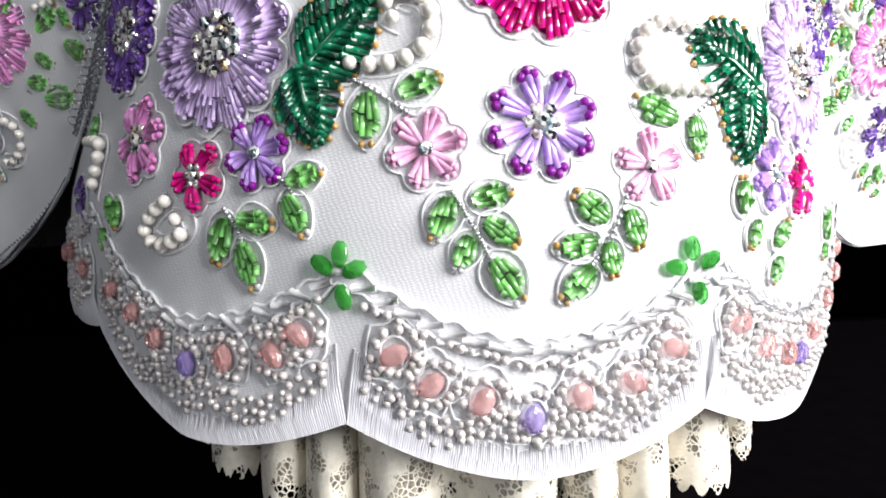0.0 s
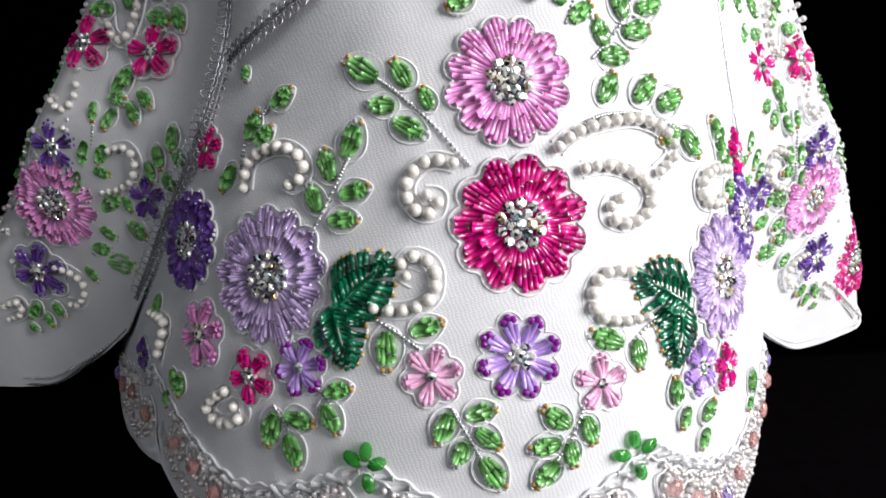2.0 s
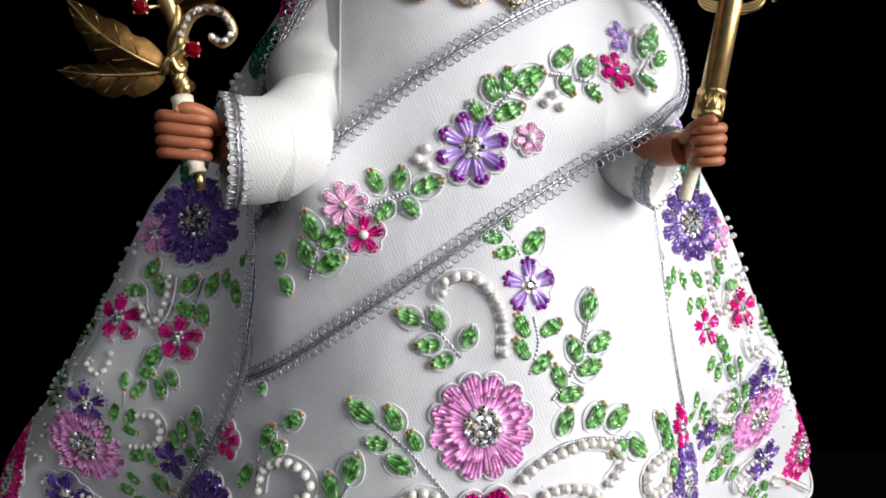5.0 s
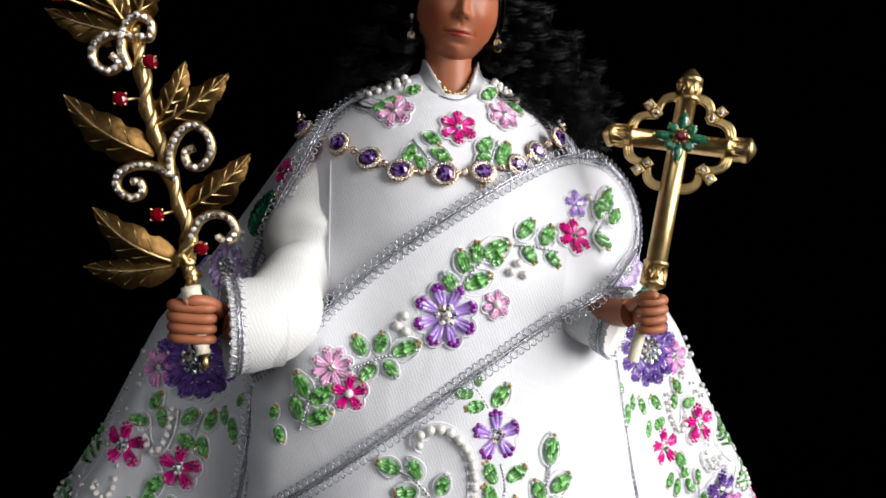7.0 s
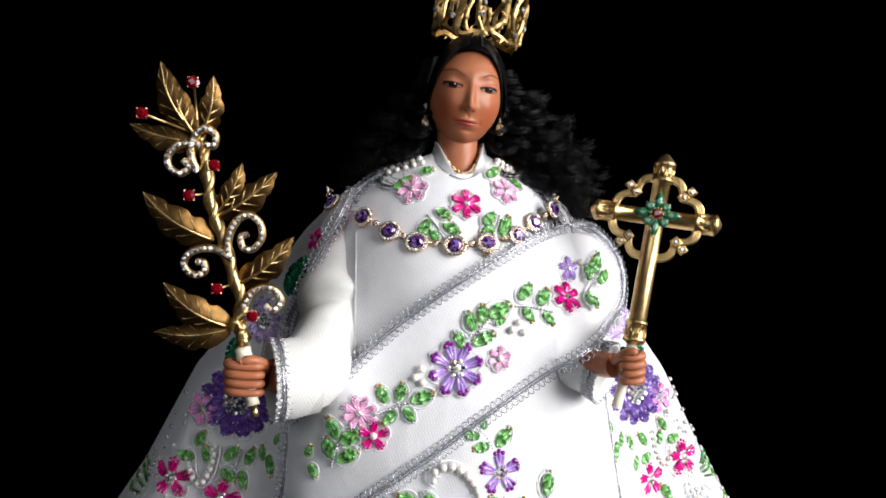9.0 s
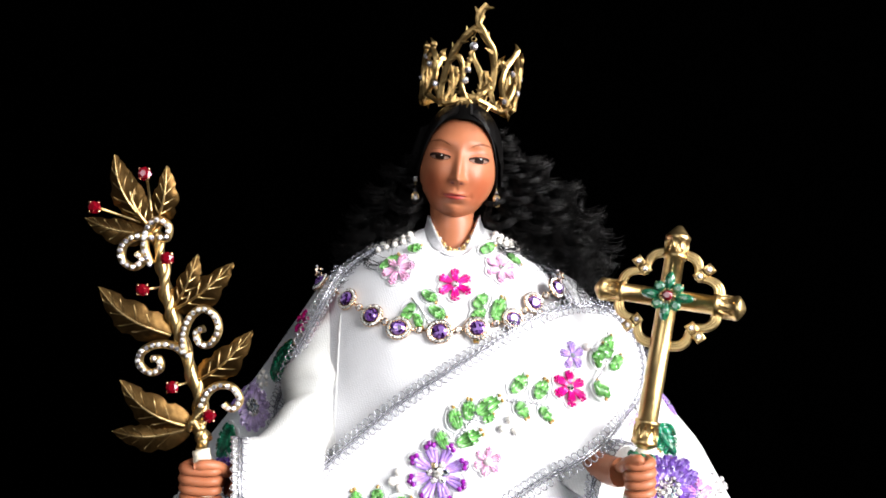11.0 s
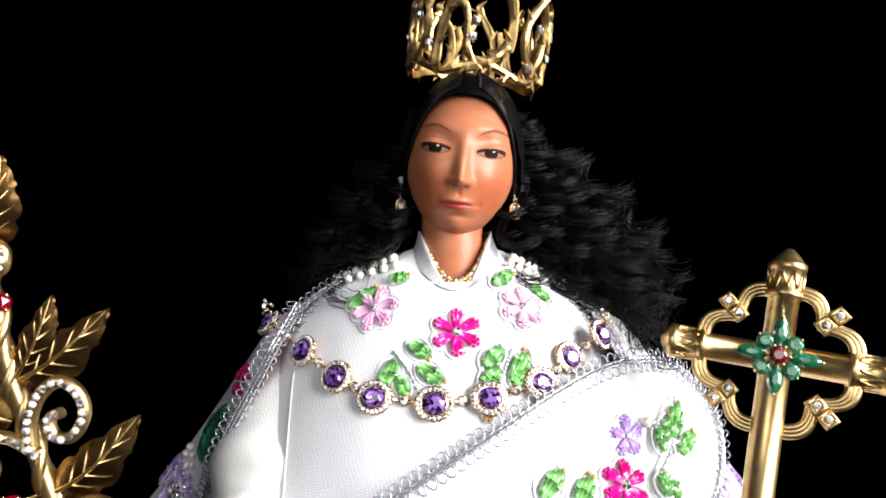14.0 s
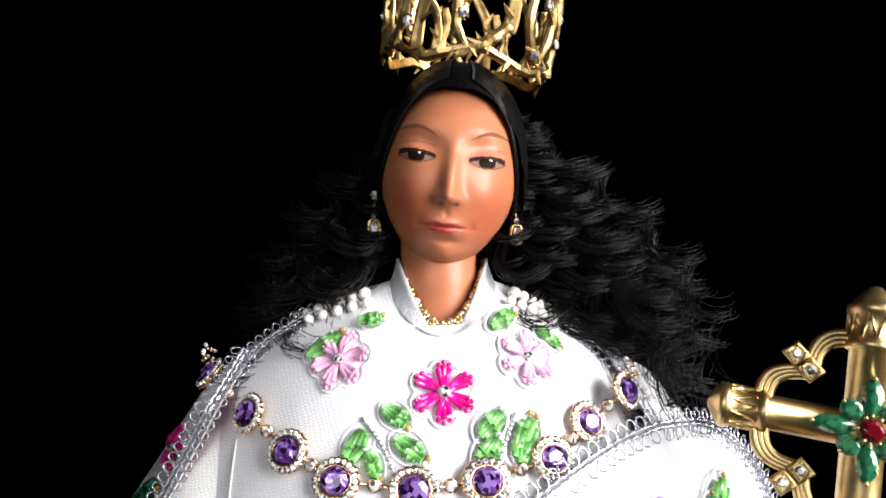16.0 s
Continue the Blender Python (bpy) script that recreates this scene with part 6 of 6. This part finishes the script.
def finial(p, d, point=0.5):
    """A turned, engraved end cap."""
    d = d.normalized()
    m = Mesh()
    t = d.cross(facing).normalized()
    n = d.cross(t)
    rows = []
    for s, r in ((-0.0105, 0.0052), (-0.0104, 0.0062), (-0.0090, 0.0064), (-0.0086, 0.0058), (-0.0025, 0.0060), (-0.0021, 0.0066), (-0.0004, 0.0066), (0.0, 0.0058), (0.0010, 0.0050), (0.0026, 0.0034), (0.0036, 0.0022), (0.0042, 0.0016), (0.0046, 0.0)):
        rows.append([p + d * (s * point if s > 0 else s) + (t * math.cos(a) + n * math.sin(a)) * r * 0.79 for a in (2 * math.pi * k / 28 for k in range(28))])
    m.grid(rows, M_GOLD, True)
    cap = m.object("finial", staff, "engraved gold end cap")
    m = Mesh()
    for k in range(10):
        a = 2 * math.pi * k / 10
        for e in (-1, 1):
            line = [p + d * (-0.0078 + 0.005 * f) + (t * math.cos(a + e * 0.28 * (1 - f)) + n * math.sin(a + e * 0.28 * (1 - f))) * 0.00475 for f in (0, 0.5, 1)]
            m.tube(line, 0.00035, M_GOLD, 5)
    tagged(m.object("engraving", cap), kind="stuff")
    return cap


finial(CT, up, 1.0)
finial(CL, -across)
finial(CR, across)
finial(CB, -up)
# ring of four lobed arcs behind the crossing, pinched where the stones sit
for k in range(4):
    m = Mesh()
    q0 = math.pi / 2 * k
    for off in (-0.0011, 0.0, 0.0011):
        line = []
        for j in range(29):
            a = q0 + math.pi / 2 * j / 28
            d = abs(j - 14) / 14
            r = 0.0193 + off + 0.0014 * math.sin(math.pi * d) - 0.0036 * math.exp(-(d / 0.30) ** 2)
            line.append(CX - facing * 0.001 + (across * math.cos(a) + up * math.sin(a)) * r)
        m.tube(line, 0.0011, M_GOLD, 6)
    m.object("ring_arc", staff, "fluted gold arc")
    for off in (0.0158, 0.0203):
        a = q0 + math.pi / 4
        c = CX + (across * math.cos(a) + up * math.sin(a)) * off + facing * 0.0006
        m = Mesh()
        corner = [(across * math.cos(b) + up * math.sin(b)) for b in (q0 + math.pi / 2 * j for j in range(4))]
        m.tube([c + e * 0.0024 for e in corner], 0.0007, M_GOLD, 5, closed=True)
        m.grid([[c + e * w + facing * h for e in corner] for w, h in ((0.0024, -0.0014), (0.0025, 0.0002), (0.0015, 0.0003), (0.0, 0.0003))], M_GOLD, True, False)
        for e in corner:
            m.ball(c + e * 0.0016 + facing * 0.0007, 0.0004, M_GOLD, 6, 4)
        m.gem(c + facing * 0.0003, facing, 0.0012, 0.0010, M_DIAMOND, 8)
        m.object("set_stone", staff, "clear stone in a square gold setting")
m = Mesh()
hub = CX + facing * 0.0055
m.gem(hub + facing * 0.001, facing, 0.0024, 0.0022, M_RUBY, 10)
for k in range(6):
    a = math.pi * k / 3
    m.ball(hub + (across * math.cos(a) + up * math.sin(a)) * 0.0027 + facing * 0.002, 0.0005, M_GOLD, 6, 4)
m.object("ruby", staff, "round ruby")
for k in range(8):
    a = math.pi / 4 * k
    d = across * math.cos(a) + up * math.sin(a)
    m = Mesh()
    if k % 2 == 0:
        side = d.cross(facing)
        rows = []
        for w, h in ((1.0, -0.0008), (1.0, 0.0004), (0.72, 0.0011), (0.35, 0.0015), (0.0, 0.0015)):
            rows.append([hub + d * (0.0066 + 0.0044 * w * math.cos(b)) + side * 0.0021 * w * math.copysign(abs(math.sin(b)) ** 1.5, math.sin(b)) + facing * h for b in (2 * math.pi * j / 16 for j in range(16))])
        m.grid(rows, M_EMERALD, True, False)
        for f in (0.0030, 0.0108):
            m.ball(hub + d * f + facing * 0.0009, 0.0005, M_GOLD, 6, 4)
    else:
        m.gem(hub + d * 0.0052, facing, 0.0024, 0.0015, M_EMERALD, 10)
        m.ball(hub + d * 0.0074 + facing * 0.0007, 0.00045, M_GOLD, 6, 4)
    m.object("emerald", staff, "polished emerald")
m = Mesh()
for k in range(9):
    a = 2 * math.pi * k / 9
    m.ball(CB - up * 0.0045 + (across * math.cos(a) - facing * -math.sin(a)) * 0.0042, 0.0017, M_EMERALD, 8, 6)
m.object("emerald_ring", staff, "ring of green beads under the shaft")
m = Mesh()
low_end = P3(0.0689, 0.3662, 0.150)
m.tube([CB - up * 0.003, P3(0.0735, 0.3850, 0.150), low_end], 0.0029, M_IVORY, 12, lambda t: 1.0 - 0.25 * t)
m.object("handle", staff, "ivory handle")

# ---- gold branch ----
branch = thing("gold_branch", "gold leafy branch with rubies and crystal scrolls held upright", "branch")


def stem_y(z):
    """The branch leans a little forward towards its top."""
    return 0.1525 - 0.135 * (z - 0.40)


STEM = [P3(u, z, stem_y(z)) for u, z in ((-0.0990, 0.4000), (-0.1017, 0.4066), (-0.0998, 0.4154), (-0.1035, 0.4296), (-0.1076, 0.4448), (-0.1109, 0.4555), (-0.1124, 0.4682), (-0.1143, 0.4808), (-0.1154, 0.4850))]
line = spline(STEM, 70)
m = Mesh()
m.tube(line, 0.0023, M_GOLD, 10, lambda t: 1.1 - 0.35 * t)
for ph in (0.0, math.pi):
    pts = []
    for k, p in enumerate(line):
        a = k * 0.42 + ph
        pts.append(p + Vector((math.cos(a), math.sin(a), 0.15 * math.sin(a))) * 0.0018)
    m.tube(pts, 0.0015, M_GOLD, 7, lambda t: 1.1 - 0.35 * t)
m.object("stem", branch, "twisted gold stem")


def gold_leaf(u0, z0, u1, z1, wide, bend, depth):
    """A cast leaf: cambered, notched blade with a raised midrib and veins."""
    p, q = P3(u0, z0, stem_y(z0)), P3(u1, z1, stem_y(z1) + depth)
    d = q - p
    size = d.length
    d.normalize()
    n = (Vector((0, -1, 0)) - d * -d.y).normalized()
    n = (n + Vector((0.35 * bend, 0, 0.2))).normalized()
    n = (n - d * n.dot(d)).normalized()
    s = d.cross(n)
    rows, under = [], []
    for i in range(25):
        t = i / 24
        w = wide * size * (math.sin(math.pi * min(1.0, t * 0.96 + 0.04) ** 0.75)) ** 0.85
        w *= 1 - 0.20 * max(0.0, math.sin(t * 21)) * (0.2 < t < 0.92)
        c = p + d * size * t + s * bend * size * 0.16 * math.sin(math.pi * t) + n * size * 0.10 * math.sin(math.pi * t)
        row = []
        for j in range(-5, 6):
            f = j / 5
            vein = 0.00035 * math.cos((t * 9 - abs(f) * 2.2) * 2 * math.pi)
            row.append(c + s * w * f - n * (abs(f) ** 1.4 * w * 0.35 - vein * abs(f)))
        rows.append(row)
        under.append([v - n * 0.0006 for v in row])
    m = Mesh()
    m.grid(rows, M_GOLDLEAF)
    m.grid(under, M_GOLDLEAF)
    m.tube([r[5] + n * 0.0002 for r in rows], 0.0006, M_GOLD, 6, lambda t: 1.2 - t)
    for i in (5, 9, 13, 17):
        for e in (1, -1):
            m.tube([rows[i][5] + n * 0.0002, rows[min(24, i + 3)][5 + e * 3] + n * 0.0003, rows[min(24, i + 4)][5 + e * 4] + n * 0.0002], 0.0003, M_GOLD, 4, lambda t: 1.1 - 0.8 * t)
    m.object("leaf", branch, "antique gold leaf")


for row in (((-0.1154, 0.4840), (-0.1286, 0.5125)), ((-0.1146, 0.4850), (-0.1088, 0.5081)), ((-0.1160, 0.4819), (-0.1413, 0.4882)), ((-0.1105, 0.4422), (-0.1374, 0.4615)),
            ((-0.1093, 0.4529), (-0.0984, 0.4741)), ((-0.1085, 0.4525), (-0.0844, 0.4709)), ((-0.1012, 0.4235), (-0.0779, 0.4440)), ((-0.1051, 0.4051), (-0.1309, 0.4243)), ((-0.1047, 0.4042), (-0.1353, 0.4036)), ((-0.1151, 0.4829), (-0.1235, 0.5061))):
    (u0, z0), (u1, z1) = row
    gold_leaf(u0, z0, u1, z1, 0.21, 0.5 if u1 > u0 else -0.5, -0.001)


def curl(uz):
    pts = spline([P3(u, z, stem_y(z) - 0.003) for u, z in uz], 9 * len(uz))
    m = Mesh()
    m.tube(pts, 0.0017, M_GOLD, 8, lambda t: 1.05 - 0.2 * t)
    ob = m.object("scroll", branch, "gold scroll set with clear crystals")
    last = None
    for p in pts:
        if last is None or (p - last).length > 0.0021:
            m = Mesh()
            m.gem(p + Vector((0, -0.0013, 0)), (rnd.uniform(-0.3, 0.3), -1, rnd.uniform(-0.3, 0.3)), 0.00105, 0.0009, M_DIAMOND, 6)
            m.object("crystal", ob)
            last = p


curl([(-0.1027, 0.4346), (-0.1085, 0.4383), (-0.1149, 0.4388), (-0.1204, 0.4362), (-0.1219, 0.4314), (-0.1182, 0.4279), (-0.1139, 0.4292), (-0.1141, 0.4331), (-0.1171, 0.4332)])
curl([(-0.1041, 0.4362), (-0.1040, 0.4431), (-0.1009, 0.4499), (-0.0961, 0.4529), (-0.0916, 0.4499), (-0.0905, 0.4443), (-0.0937, 0.4391), (-0.0980, 0.4392), (-0.0991, 0.4435), (-0.0960, 0.4452)])
curl([(-0.0981, 0.4148), (-0.0953, 0.4200), (-0.0905, 0.4226), (-0.0854, 0.4213), (-0.0830, 0.4165), (-0.0861, 0.4130), (-0.0895, 0.4148)])
curl([(-0.1157, 0.4703), (-0.1177, 0.4762), (-0.1163, 0.4833), (-0.1123, 0.4871), (-0.1082, 0.4850), (-0.1089, 0.4804), (-0.1122, 0.4808)])
curl([(-0.1144, 0.4804), (-0.1207, 0.4809), (-0.1259, 0.4775), (-0.1266, 0.4721), (-0.1225, 0.4691), (-0.1186, 0.4716), (-0.1210, 0.4746)])
for u, z in ((-0.1159, 0.5045), (-0.1354, 0.4920), (-0.1088, 0.4724), (-0.1187, 0.4604), (-0.1090, 0.4220), (-0.0949, 0.4104)):
    m = Mesh()
    c = P3(u, z, stem_y(z) - 0.004)
    n = Vector((rnd.uniform(-0.3, 0.3), -1, rnd.uniform(-0.2, 0.2)))
    m.gem(c, n, 0.0027, 0.0022, M_RUBY, 4, rnd.uniform(0, 1.5))
    for k in range(4):
        a = math.pi * (0.25 + 0.5 * k)
        m.ball(c + Vector((0.0025 * math.cos(a), -0.0008, 0.0025 * math.sin(a))), 0.0006, M_ROSEGOLD, 6, 4)
    m.tube([c + Vector((0, 0.001, 0)), min(line, key=lambda p: (p - c).length)], 0.0005, M_GOLD, 5)
    m.object("ruby", branch, "square ruby in claws")
m = Mesh()
k0 = P3(-0.1018, 0.4062, 0.151)
m.tube([k0 + Vector((0.0024 * math.cos(a * 0.5) * (1 + 0.25 * math.cos(a * 1.5)), 0.0022 * math.sin(a * 0.5), 0.0016 * math.sin(a * 1.5))) for a in (4 * math.pi * k / 60 for k in range(60))], 0.0014, M_GOLD, 8, closed=True)
m.object("knot", branch, "gold knot at the foot of the stem")
m = Mesh()
h0, h1 = P3(-0.0992, 0.3964, 0.15), P3(-0.0938, 0.3730, 0.145)
m.tube([h0.lerp(h1, t) for t in (0, 0.1, 0.14, 0.3, 0.34, 0.5, 0.7, 0.74, 0.8, 0.84, 0.92, 1.0)], 0.0034, M_IVORY, 14,
       lambda t: 1.0 - 0.25 * t + 0.08 * math.sin(t * 40))
m.object("handle", branch, "carved ivory handle")
m = Mesh()
m.tube([STEM[0], h0], 0.0022, M_GOLD, 10)
m.object("ferrule", branch, "gold ferrule")
m = Mesh()
m.tube([h1, h1 + (h1 - h0).normalized() * 0.005], 0.0015, M_GOLD, 8)
m.object("ferrule", branch, "gold ferrule")
